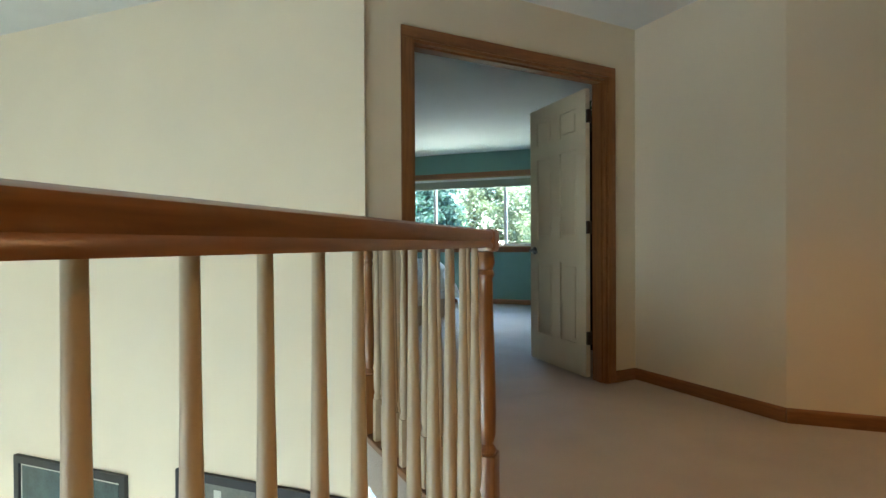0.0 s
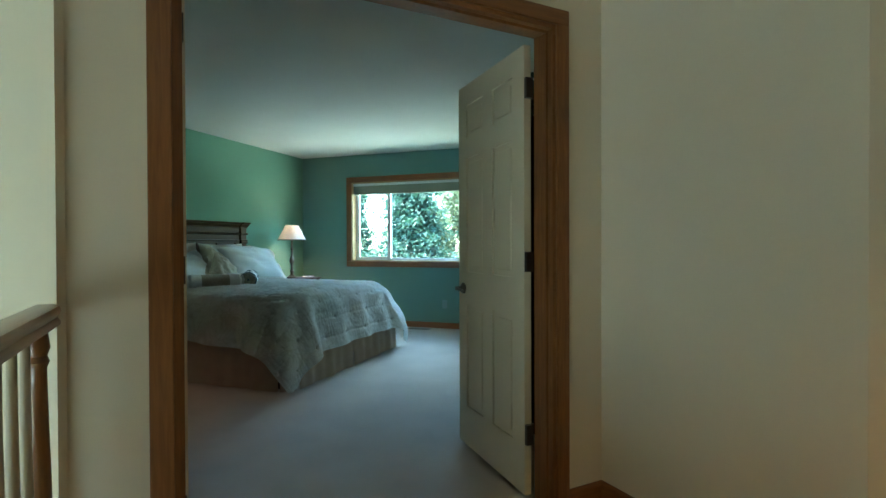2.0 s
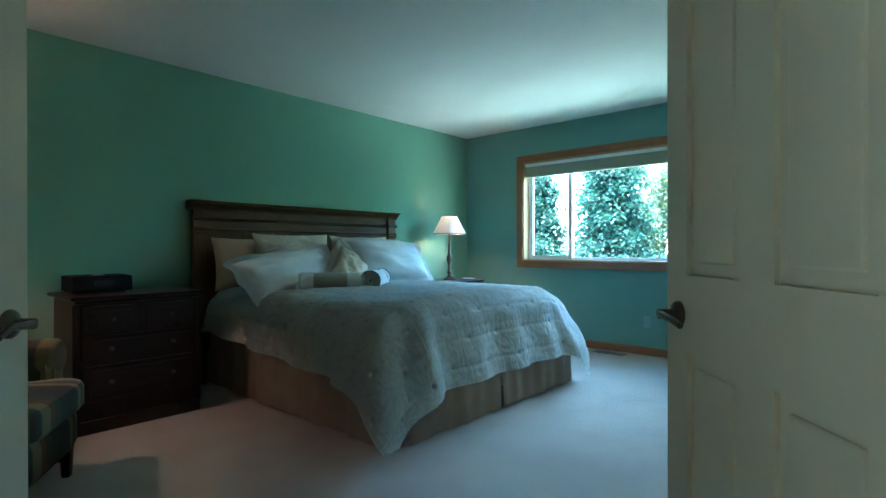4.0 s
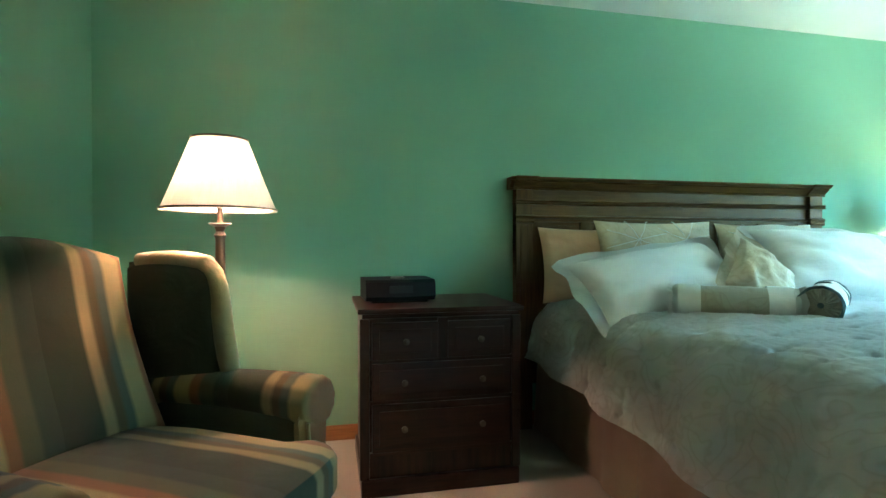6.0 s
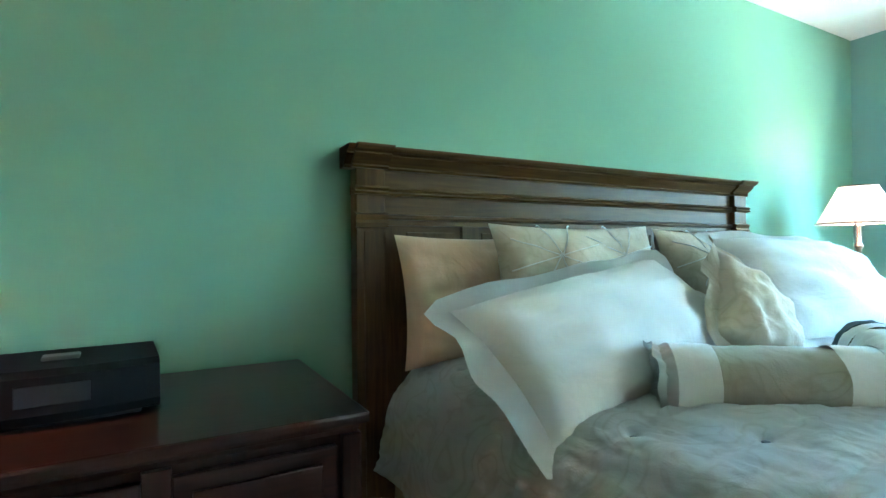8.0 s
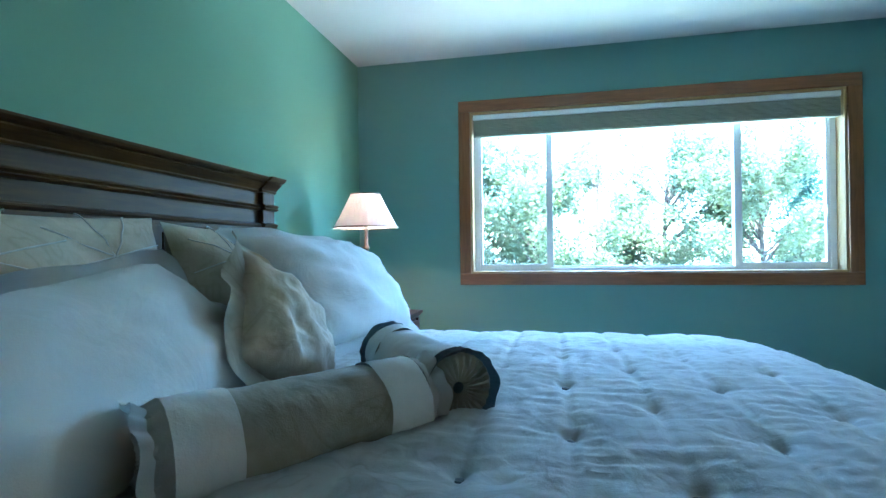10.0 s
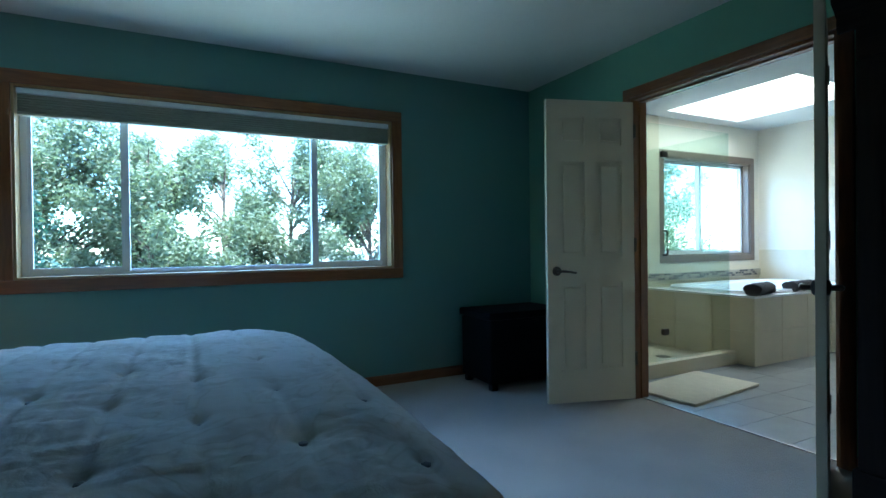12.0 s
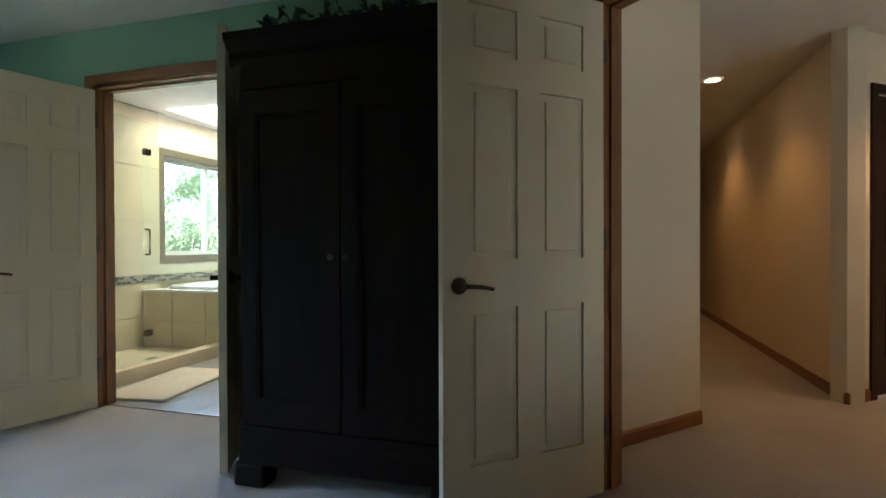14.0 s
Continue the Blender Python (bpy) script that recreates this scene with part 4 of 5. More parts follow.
def quilt():
    bm = bmesh.new()
    r, round_ = 0.19, 0.20
    xs0, xf = -3.58, BED_F - r + 0.035
    ys, yn = BED_S + r - 0.08, BED_N - r + 0.04
    nx, ny = 300, 300
    hang_f, hang_s = 0.60, 0.52
    grid = {}
    for i in range(nx + 1):
        a = xs0 + (xf + hang_f - xs0) * i / nx
        for j in range(ny + 1):
            b = ys - hang_s + (yn - ys + 2 * hang_s) * j / ny
            dx = max(0.0, a - xf + round_)
            dy = max(0.0, b - yn + round_, ys + round_ - b)
            side = 1 if b > (ys + yn) / 2 else -1
            head = max(0.0, min(1.0, (a + 3.3) / 1.4))
            if dy > round_:
                dy = round_ + (dy - round_) * (0.84 + 0.16 * head)
            dist = math.hypot(dx, dy)
            d = max(0.0, dist - round_)
            out, drop = arc_drop(d, r)
            ux, uy = (dx / dist, dy / dist) if dist > 0 else (0, 0)
            ang = math.atan2(dy, dx)
            if drop > 0.05:
                corner = ux * uy * 2
                fold = 0.022 * math.sin(a * 13 + 1.2 * math.sin(b * 3)) * uy + 0.020 * math.sin(b * 12 + 1.5 * math.sin(b * 2.3)) * ux
                fold += corner * 0.05 * math.sin(ang * 9)
                out += corner * (0.12 if side > 0 else 0.08) * min(1, drop / 0.45)
                out += fold * min(1, drop / 0.3)
            flat = min(dist, round_)
            x = min(a, xf - round_) + ux * (flat + out)
            y = min(max(b, ys + round_), yn - round_) + side * uy * (flat + out)
            z = BED_TOP - drop
            if z < 0.06:
                z = 0.06 + 0.02 * math.sin(a * 9) ** 2
            # tufting on a diamond lattice
            best, puff = 9.0, 0.0
            for ox, oy in ((-2.17, 5.08), (-2.015, 5.235)):
                px = ox + 0.31 * round((a - ox) / 0.31)
                py = oy + 0.31 * round((b - oy) / 0.31)
                best = min(best, math.hypot(a - px, b - py))
            puff = 0.007 * min(1.0, best / 0.10) - 0.012 * math.exp(-(best / 0.013) ** 2) - 0.004 * math.exp(-(best / 0.045) ** 2)
            seam = (a + 2.17) / 0.155
            puff -= 0.0045 * math.exp(-(((seam - round(seam)) * 0.155 + 0.004 * noise.noise(Vector((b * 6, round(seam), 2)))) / 0.010) ** 2)
            v = Vector((a * 5, b * 5, 0))
            wr = 0.006 * noise.noise(v) + 0.003 * noise.noise(Vector((a * 30, b * 11, 3))) + 0.007 * (0.5 - abs(noise.noise(Vector((a * 8 + 1.5 * noise.noise(Vector((a * 6, b * 6, 1))), b * 42, 7))))) + 0.0025 * abs(noise.noise(Vector((a * 17, b * 19, 5))))
            crown = 0.010 - 0.05 * min(1.0, abs(b - 5.25)) ** 2
            slope = 1.0 if d == 0 else max(0.0, 1 - drop / 0.3)
            z += (puff + wr + crown) * max(slope, 0.25)
            x += ux * (puff + wr) * (1 - slope)
            y += side * uy * (puff + wr) * (1 - slope)
            grid[i, j] = bm.verts.new((x, y, z))
    for i in range(nx):
        for j in range(ny):
            bm.faces.new((grid[i, j], grid[i + 1, j], grid[i + 1, j + 1], grid[i, j + 1]))
    bmesh.ops.solidify(bm, geom=bm.faces[:], thickness=0.012)
    return bm


def bed():
    t = thing("bed", "king-size bed base with mattress and a pleated taupe skirt", "bed", pose(0, 0, 0))
    part("box_spring", box(-3.68, BED_S + 0.03, 0.10, BED_F - 0.04, BED_N - 0.03, 0.41, 0.09), SKIRT_C, t)
    part("mattress", box(-3.67, BED_S + 0.06, 0.42, BED_F - 0.13, BED_N - 0.11, 0.71, 0.08), SHEET_W, t, "white mattress", smooth=True)
    for x in (-3.5, -1.75):
        for y in (BED_S + 0.12, BED_N - 0.12):
            part("leg", box(x - 0.03, y - 0.03, 0, x + 0.03, y + 0.03, 0.10), BLACK, t)
    # skirt panels with box pleats
    def panel(p, q, name="skirt_panel"):
        bm = bmesh.new()
        d = Vector((q[0] - p[0], q[1] - p[1], 0))
        n = Vector((d.y, -d.x, 0)).normalized()
        k = 60
        rows = []
        for i in range(k + 1):
            s = i / k
            w = 0.010 * math.sin(s * d.length * 17) + 0.006 * math.sin(s * d.length * 41 + 1)
            col = []
            for h in range(5):
                z = 0.012 + 0.40 * h / 4
                o = w * (1 - h / 4.5) + 0.02 * (1 - h / 4)
                col.append(bm.verts.new((p[0] + d.x * s + n.x * o, p[1] + d.y * s + n.y * o, z)))
            rows.append(col)
        for a, b in zip(rows, rows[1:]):
            for h in range(4):
                bm.faces.new((a[h], b[h], b[h + 1], a[h + 1]))
        bmesh.ops.solidify(bm, geom=bm.faces[:], thickness=0.005)
        part(name, bm, SKIRT_C, t, smooth=True)
    half = (BED_S + BED_N) / 2
    panel((-3.68, BED_S), (-2.70, BED_S)), panel((-2.68, BED_S), (BED_F - 0.10, BED_S)), panel((BED_F - 0.095, BED_S + 0.004), (BED_F - 0.004, BED_S + 0.095))
    panel((BED_F, BED_S + 0.10), (BED_F, half - 0.012)), panel((BED_F, half + 0.012), (BED_F, BED_N - 0.01))
    panel((BED_F - 0.01, BED_N), (-2.68, BED_N)), panel((-2.70, BED_N), (-3.68, BED_N))


bed()
qt = thing("quilt", "pale grey-blue tufted quilt draped over the bed", "quilt", pose(0, 0, 0))
part("cover", quilt(), DUVET_C, qt, smooth=True)
bmq = bmesh.new()
for ox, oy in ((-2.17, 5.08), (-2.015, 5.235)):
    for i in range(-4, 2):
        for j in range(-3, 5):
            x, y = ox + 0.31 * i, oy + 0.31 * j
            if -3.2 < x < BED_F - 0.10 and BED_S + 0.06 < y < BED_N - 0.06:
                crown = 0.010 - 0.05 * abs(y - 5.25) ** 2
                r_ = bmesh.ops.create_icosphere(bmq, subdivisions=1, radius=0.009)
                bmesh.ops.transform(bmq, matrix=Matrix.Translation((x, y, BED_TOP - 0.012 + crown)) @ Matrix.Diagonal((1, 1, 0.5, 1)), verts=r_["verts"])
tagged(part("tufts", bmq, TUFT, qt, "small grey tuft knots", smooth=True), kind="stuff")


def cushion(w, h, d, n=26, pinch=0.14, seed=0, sag=0.0):
    """A stuffed pillow in the plane x-z, thickness along y."""
    bm = bmesh.new()
    layers = []
    for side in (1, -1):
        g = []
        for i in range(n + 1):
            row = []
            u = -1 + 2 * i / n
            for j in range(n + 1):
                v = -1 + 2 * j / n
                prof = ((1 - abs(u) ** 2.6) * (1 - abs(v) ** 2.6)) ** 0.5
                px = u * w / 2 * (1 - pinch * (1 - v * v) * abs(u) ** 3 * 0.5)
                pz = v * h / 2 * (1 - pinch * (1 - u * u) * abs(v) ** 3 * 0.5)
                q = Vector((u * 2.3 + seed, v * 2.3, side * 2))
                wr = 0.018 * noise.noise(q) + 0.008 * noise.noise(q * 3.1) + 0.004 * noise.noise(Vector((u * 14 + seed, v * 5, 1)))
                edge = min(1, 4 * (1 - max(abs(u), abs(v))))
                y = side * (d / 2 * prof + wr * edge)
                pz -= sag * (1 - abs(u)) * max(0, v)
                row.append(bm.verts.new((px, y, pz)))
            g.append(row)
        layers.append(g)
    for g, flip in ((layers[0], False), (layers[1], True)):
        for i in range(n):
            for j in range(n):
                f = (g[i][j], g[i + 1][j], g[i + 1][j + 1], g[i][j + 1])
                bm.faces.new(f if not flip else tuple(reversed(f)))
    bmesh.ops.remove_doubles(bm, verts=bm.verts[:], dist=0.002)
    return bm


def flange(w, h, wide, seed=0, n=60):
    """A flat wavy border round a pillow."""
    bm = bmesh.new()
    rings = []
    for k, e in enumerate((-0.03, wide * 0.5, wide)):
        ring = []
        for i in range(n):
            q = 2 * math.pi * i / n
            c, s = math.cos(q), math.sin(q)
            m = max(abs(c), abs(s))
            x, z = c / m * (w / 2 + e), s / m * (h / 2 + e)
            ring.append(bm.verts.new((x, 0.011 * k * math.sin(9 * q + seed) * (0.6 + 0.4 * math.sin(3 * q)), z)))
        rings.append(ring)
    for a, b in zip(rings, rings[1:]):
        for i in range(n):
            bm.faces.new((a[i], a[(i + 1) % n], b[(i + 1) % n], b[i]))
    bmesh.ops.solidify(bm, geom=bm.faces[:], thickness=0.004)
    return bm


def pillow(label, x, y, z, lean, heading, w, h, d, material, border=0.0, seed=0, roll=0, extra=None):
    """Stands on its long edge; leans back by lean degrees; its face looks along heading."""
    t = thing("pillow", label, "pillow", pose(x, y, z, 0, 0, heading + 90) @ pose(0, 0, 0, -lean, roll, 0) @ pose(0, 0, h / 2 + border * 0.5), "pillows on the bed")
    part("cushion", cushion(w, h, d, seed=seed), material, t, smooth=True)
    if border:
        part("flange", flange(w, h, border, seed), material, t, smooth=True)
    return t


MT = BED_TOP + 0.014
pillow("tan pillow leaning on the headboard", -3.52, 4.63, MT - 0.05, 10, 0, 0.62, 0.42, 0.16, TAN, 0, 1)
pillow("tan pillow leaning on the headboard", -3.52, 6.0, MT - 0.05, 10, 0, 0.62, 0.42, 0.16, TAN, 0, 2)
sh1 = pillow("beige embroidered sham pillow", -3.34, 4.93, MT - 0.03, 14, -2, 0.70, 0.44, 0.18, SHAM, 0, 3)
sh2 = pillow("beige embroidered sham pillow", -3.34, 5.66, MT - 0.03, 14, 3, 0.70, 0.43, 0.18, SHAM, 0, 4)


def on_cushion(u, v, w, h, d, seed):
    """A point on the face of the cushion of that size."""
    q = Vector((u * 2.3 + seed, v * 2.3, -2))
    wr = 0.018 * noise.noise(q) + 0.008 * noise.noise(q * 3.1) + 0.004 * noise.noise(Vector((u * 14 + seed, v * 5, 1)))
    prof = ((1 - abs(u) ** 2.6) * (1 - abs(v) ** 2.6)) ** 0.5
    return (u * w / 2, -(d / 2 * prof + wr * min(1, 4 * (1 - max(abs(u), abs(v))))), v * h / 2)


for t, h_, seed_ in ((sh1, 0.44, 3), (sh2, 0.43, 4)):
    bm = bmesh.new()
    for cu in (-0.42, 0.38):
        for a in range(4):
            q = math.pi * (a + 0.35) / 4
            pts = [on_cushion(max(-0.92, min(0.92, cu + f * 0.5 * math.cos(q))), max(-0.92, min(0.92, 0.42 + f * 0.62 * math.sin(q))), 0.70, h_, 0.18, seed_) for f in np.linspace(-1, 1, 21)]
            k = tube(pts, 0.0020, 6)
            me = bpy.data.meshes.new("tmp")
            k.to_mesh(me), k.free()
            bm.from_mesh(me)
            bpy.data.meshes.remove(me)
    tagged(part("embroidery", bm, SHEET_W, t, "pale stitched star lattice", smooth=True), kind="stuff")
pillow("large white pillow with a flat border", -2.915, 4.77, MT - 0.05, 49, 8, 0.86, 0.39, 0.21, SHEET_W, 0.05, 5, -7)
pillow("large white pillow with a flat border", -2.92, 5.67, MT - 0.01, 38, -4, 0.78, 0.40, 0.23, SHEET_W, 0.045, 6, 3)
pillow("small beige square pillow with a ruffled edge", -2.90, 5.06, MT - 0.03, 33, -14, 0.33, 0.33, 0.17, SHAM, 0.045, 7, 38)


def bolster(x, y, z, heading, length, rad, label, middle, cap, rim, wavy):
    """A stuffed roll: a middle sleeve between two end bands, each with a gathered ruffle round a recessed end."""
    t = thing("bolster", label, "bolster", pose(x, y, z + rad, 0, 0, heading), "bolsters on the bed")
    def sleeve(a, b, fat, k=10, seed=0):
        bm = bmesh.new()
        rings = []
        for i in range(k + 1):
            s = a + (b - a) * i / k
            ring = []
            for m in range(40):
                q = 2 * math.pi * m / 40
                r = fat + 0.005 * noise.noise(Vector((s * 9, q * 1.6, seed))) + 0.0025 * noise.noise(Vector((s * 40, math.cos(q) * 5, math.sin(q) * 5 + seed)))
                ring.append(bm.verts.new((s, r * math.cos(q), max(-fat * 0.9, r * 0.97 * math.sin(q)))))
            rings.append(ring)
        for r, s in zip(rings, rings[1:]):
            for m in range(40):
                bm.faces.new((r[m], r[(m + 1) % 40], s[(m + 1) % 40], s[m]))
        return bm
    L = length / 2
    part("middle_band", sleeve(-L * 0.56, L * 0.56, rad * 0.985, 16, 1), middle, t, "figured middle sleeve", smooth=True)
    for s in (-1, 1):
        part("end_band", sleeve(s * L * 0.54, s * L * 0.93, rad * 1.02, 10, 2 + s), SHEET_W, t, "pale linen end", smooth=True)
        bm = bmesh.new()
        prev = None
        for rr, o, wave in ((1.02, -0.07 * L, 0.0), (0.95, -0.02 * L, 0.02), (0.90, 0.02 * L, 0.05), (0.97, 0.06 * L, 0.06), (1.05, 0.11 * L, 0.08)):
            ring = [bm.verts.new((s * (L + o + 0.004 * wave / 0.08 * math.sin(7 * q + s)), rad * (rr + wavy * wave * math.sin(13 * q + 2 * math.sin(3 * q))) * math.cos(q), max(-rad * 0.95, rad * (rr + wavy * wave * math.sin(13 * q + 2 * math.sin(3 * q))) * math.sin(q)))) for q in [2 * math.pi * m / 102 for m in range(102)]]
            if prev:
                for m in range(102):
                    bm.faces.new((prev[m], prev[(m + 1) % 102], ring[(m + 1) % 102], ring[m]))
            prev = ring
        bmesh.ops.solidify(bm, geom=bm.faces[:], thickness=0.003)
        part("ruffle", bm, rim, t, "gathered ruffle at the end", smooth=True)
        bm = bmesh.new()
        prev = None
        for rr, o in ((0.93, 0.0), (0.85, 0.010), (0.6, 0.013), (0.25, 0.006), (0.08, -0.004)):
            ring = [bm.verts.new((s * (L + o + 0.0022 * math.sin(24 * q) * (rr > 0.2)), rad * rr * math.cos(q), rad * rr * math.sin(q))) for q in [2 * math.pi * m / 96 for m in range(96)]]
            if prev:
                for m in range(96):
                    bm.faces.new((prev[m], prev[(m + 1) % 96], ring[(m + 1) % 96], ring[m]))
            prev = ring
        bm.faces.new(prev)
        part("end_cap", bm, cap, t, "gathered round end", smooth=True)
        part("button", lathe([(0.0, 0.0), (0.010, 0.0), (0.011, 0.003), (0.007, 0.007), (0.0, 0.008)], 14), rim, t, "covered button", pose(s * (L - 0.003), 0, 0, 0, 90 * s, 0), True)


bolster(-2.745, 4.82, MT - 0.066, 53, 0.44, 0.083, "round bolster in pale linen with a taupe middle and ruffled ends", GREY_BAND, SHEET_W, SHEET_W, 0.6)
bolster(-2.64, 5.165, MT - 0.036, 127, 0.38, 0.073, "round pale linen bolster with slate ruffled ends", SHEET_W, GREY_BAND, DARK_END, 0.2)

# ---- nightstands, lamps ----


def nightstand(x, y0, y1, h, depth, label):
    t = thing("nightstand", label, "nightstand", pose(x, (y0 + y1) / 2, 0))
    w = y1 - y0
    part("body", boxes((0.02, -w / 2 + 0.03, 0.06, depth - 0.02, w / 2 - 0.03, h - 0.035)), CHERRY_Z, t)
    part("top", box(0.0, -w / 2, h - 0.022, depth + 0.012, w / 2, h, 0.006), CHERRY_Y, t, "dark cherry top")
    part("moulding", sweep([(0.0, 0), (0.012, 0.004), (0.022, 0.016), (0.022, 0.022), (0, 0.022)], w - 0.04), CHERRY_Y, t, at=pose(depth - 0.02, -w / 2 + 0.02, h - 0.044))
    part("plinth", box(0.015, -w / 2 + 0.015, 0.0, depth - 0.002, w / 2 - 0.015, 0.075, 0.008), CHERRY_Y, t)
    for s in (-1, 1):
        part("corner_post", box(depth - 0.045, s * (w / 2 - 0.03) - 0.02, 0.075, depth - 0.008, s * (w / 2 - 0.03) + 0.02, h - 0.044, 0.004), CHERRY_Z, t)
    rows = [(h - 0.215, h - 0.06, 2), (h - 0.385, h - 0.23, 1), (h - 0.60, h - 0.40, 1)]
    part("divider", box(depth - 0.022, -0.022, h - 0.222, depth - 0.008, 0.022, h - 0.046, 0.002), CHERRY_Z, t)
    for z0, z1, k in rows:
        ww = (w - 0.12) / k
        for i in range(k):
            a = -w / 2 + 0.06 + ww * i + (0.022 if k == 2 and i == 1 else 0)
            b = a + ww - (0.022 if k == 2 else 0)
            dr = part("drawer", box(depth - 0.022, a, z0, depth - 0.004, b, z1, 0.004), CHERRY_Y, t, "cherry drawer front")
            part("drawer_panel", box(depth - 0.004, a + 0.03, z0 + 0.028, depth + 0.003, b - 0.03, z1 - 0.028, 0.003), CHERRY_Y, dr)
            for yk in ([(a + b) / 2] if k == 2 else [a + ww * 0.22, a + ww * 0.78]):
                part("pull", lathe([(0.006, 0), (0.005, 0.012), (0.013, 0.018), (0.014, 0.024), (0.0, 0.03)], 14), BRONZE, dr, "pewter knob", pose(depth + 0.002, yk, (z0 + z1) / 2, 0, 90, 0), True)
        part("rail", box(depth - 0.022, -w / 2 + 0.05, z0 - 0.014, depth - 0.007, w / 2 - 0.05, z0, 0.002), CHERRY_Y, t)
    return t


nightstand(-3.62, 3.31, 4.03, 0.785, 0.56, "dark cherry nightstand with two small drawers over wide ones")
nightstand(-3.66, 6.62, 7.25, 0.70, 0.48, "dark cherry nightstand under a table lamp")

clock = thing("clock_radio", "black clock radio on the nightstand", "clock radio", pose(-3.34, 3.51, 0.785, 0, 0, 4))


def radio_body():
    bm = bmesh.new()
    prof = [(-0.10, 0.02), (0.085, 0.012), (0.098, 0.03), (0.094, 0.095), (0.075, 0.105), (-0.10, 0.11)]
    k = len(prof)
    rows = []
    for s in np.linspace(-0.16, 0.16, 9):
        bulge = 0.018 * math.cos(s / 0.16 * math.pi / 2)
        rows.append([bm.verts.new((x + (bulge if x > 0 else 0), s, z)) for x, z in prof])
    for a, b in zip(rows, rows[1:]):
        for i in range(k):
            bm.faces.new((a[i], a[(i + 1) % k], b[(i + 1) % k], b[i]))
    bm.faces.new(rows[0]), bm.faces.new(rows[-1])
    return bm


part("case", radio_body(), MATT_BLACK, clock)
part("foot", box(-0.09, -0.13, 0.0, 0.075, 0.13, 0.022, 0.004), BLACK, clock)
part("display", box(0.108, -0.06, 0.045, 0.1155, 0.05, 0.082, 0.002), mat("smoked_display", (0.02, 0.022, 0.024), 0.1, 0.1), clock, "smoked display window")
part("button", box(-0.02, -0.03, 0.107, 0.02, 0.03, 0.1145, 0.003), NICKEL, clock, "silver snooze bar")


def lampshade(r0, r1, h, n=72):
    """Open pleated cone, bottom radius r0, top radius r1."""
    bm = bmesh.new()
    rings = []
    for f in (0.0, 0.02, 0.35, 0.7, 0.98, 1.0):
        r = r0 + (r1 - r0) * f - 0.006 * math.sin(math.pi * f)
        rings.append([bm.verts.new(((r + 0.0036 * (k % 2) * (0.02 < f < 0.98)) * math.cos(2 * math.pi * k / n), (r + 0.0036 * (k % 2) * (0.02 < f < 0.98)) * math.sin(2 * math.pi * k / n), h * f)) for k in range(n)])
    for a, b in zip(rings, rings[1:]):
        for k in range(n):
            bm.faces.new((a[k], a[(k + 1) % n], b[(k + 1) % n], b[k]))
    return bm


def shade_set(t, z, r0, r1, h, trim, bulb, watts):
    sh = part("shade", lampshade(r0, r1, h), SHADE, t, "glowing cream pleated shade", pose(0, 0, z), False)
    for r, zz in ((r0, 0.0), (r1, h - 0.008)):
        part("band", lathe([(r - 0.002, 0), (r + 0.003, 0), (r + 0.003, 0.008), (r - 0.002, 0.008), (r - 0.002, 0)], 48, False), trim, sh, "trim band", pose(0, 0, zz))
    part("bulb", lathe([(0.0, 0.0), (0.013, 0.0), (0.024, 0.012), (0.027, 0.026), (0.020, 0.042), (0.0, 0.05)], 16), bulb, t, "lit bulb", pose(0, 0, z + h * 0.30 + 0.062), True)
    part("socket", lathe([(0.010, -0.07), (0.018, -0.07), (0.018, 0.0), (0.014, 0.001), (0.0, 0.001)], 14), NICKEL, t, "", pose(0, 0, z + h * 0.30), True)
    lamp("bulb_light", "POINT", t.matrix_world @ pose(0, 0, z + h * 0.30 + 0.034), watts, (1.0, 0.45, 0.38) if bulb is BULB else (1.0, 0.55, 0.36))
    part("harp", tube([(0.03, 0, z + h * 0.2)] + [(0.055 * math.cos(q), 0, z + h * 0.45 + 0.5 * h * math.sin(q)) for q in np.linspace(-0.4, math.pi + 0.4, 12)], 0.002, 6), NICKEL, t)


fl = thing("floor_lamp", "dark wooden floor lamp with a lit cream pleated shade", "floor lamp", pose(-3.02, 2.795, 0))
part("base", lathe([(0.0, 0.0), (0.14, 0.0), (0.145, 0.012), (0.13, 0.025), (0.06, 0.04), (0.03, 0.07), (0.0, 0.07)], 32), BRONZE, fl, smooth=True)
part("stem", lathe([(0.022, 0.06), (0.024, 0.2), (0.021, 0.5), (0.019, 0.9), (0.017, 1.07), (0.023, 1.085), (0.014, 1.10), (0.02, 1.115), (0.010, 1.13), (0.010, 1.20)], 18), wood("lamp_stem_wood", (0.020, 0.010, 0.005), (0.055, 0.028, 0.014), 0.4), fl, "turned brown stem", smooth=True)
part("drip_dish", lathe([(0.0, 1.118), (0.02, 1.118), (0.042, 1.128), (0.04, 1.132), (0.0, 1.13)], 20), NICKEL, fl, smooth=True)
shade_set(fl, 1.178, 0.205, 0.10, 0.272, BRONZE, BULB, 0.54)
tl = thing("table_lamp", "dark candlestick table lamp with a lit cream shade", "table lamp", pose(-3.43, 6.94, 0.70))
part("base", lathe([(0.0, 0.0), (0.075, 0.0), (0.078, 0.012), (0.05, 0.025), (0.022, 0.045), (0.018, 0.07), (0.030, 0.09), (0.018, 0.11), (0.014, 0.16), (0.024, 0.20), (0.034, 0.23), (0.026, 0.27), (0.014, 0.30), (0.012, 0.38), (0.022, 0.40), (0.012, 0.42), (0.010, 0.52)], 24), BRONZE, tl, "dark turned candlestick", smooth=True)
shade_set(tl, 0.515, 0.19, 0.085, 0.205, BRONZE, BULB_SMALL, 0.36)
tray = thing("saucer", "small white dish on the nightstand", "dish", pose(-3.30, 7.12, 0.70))
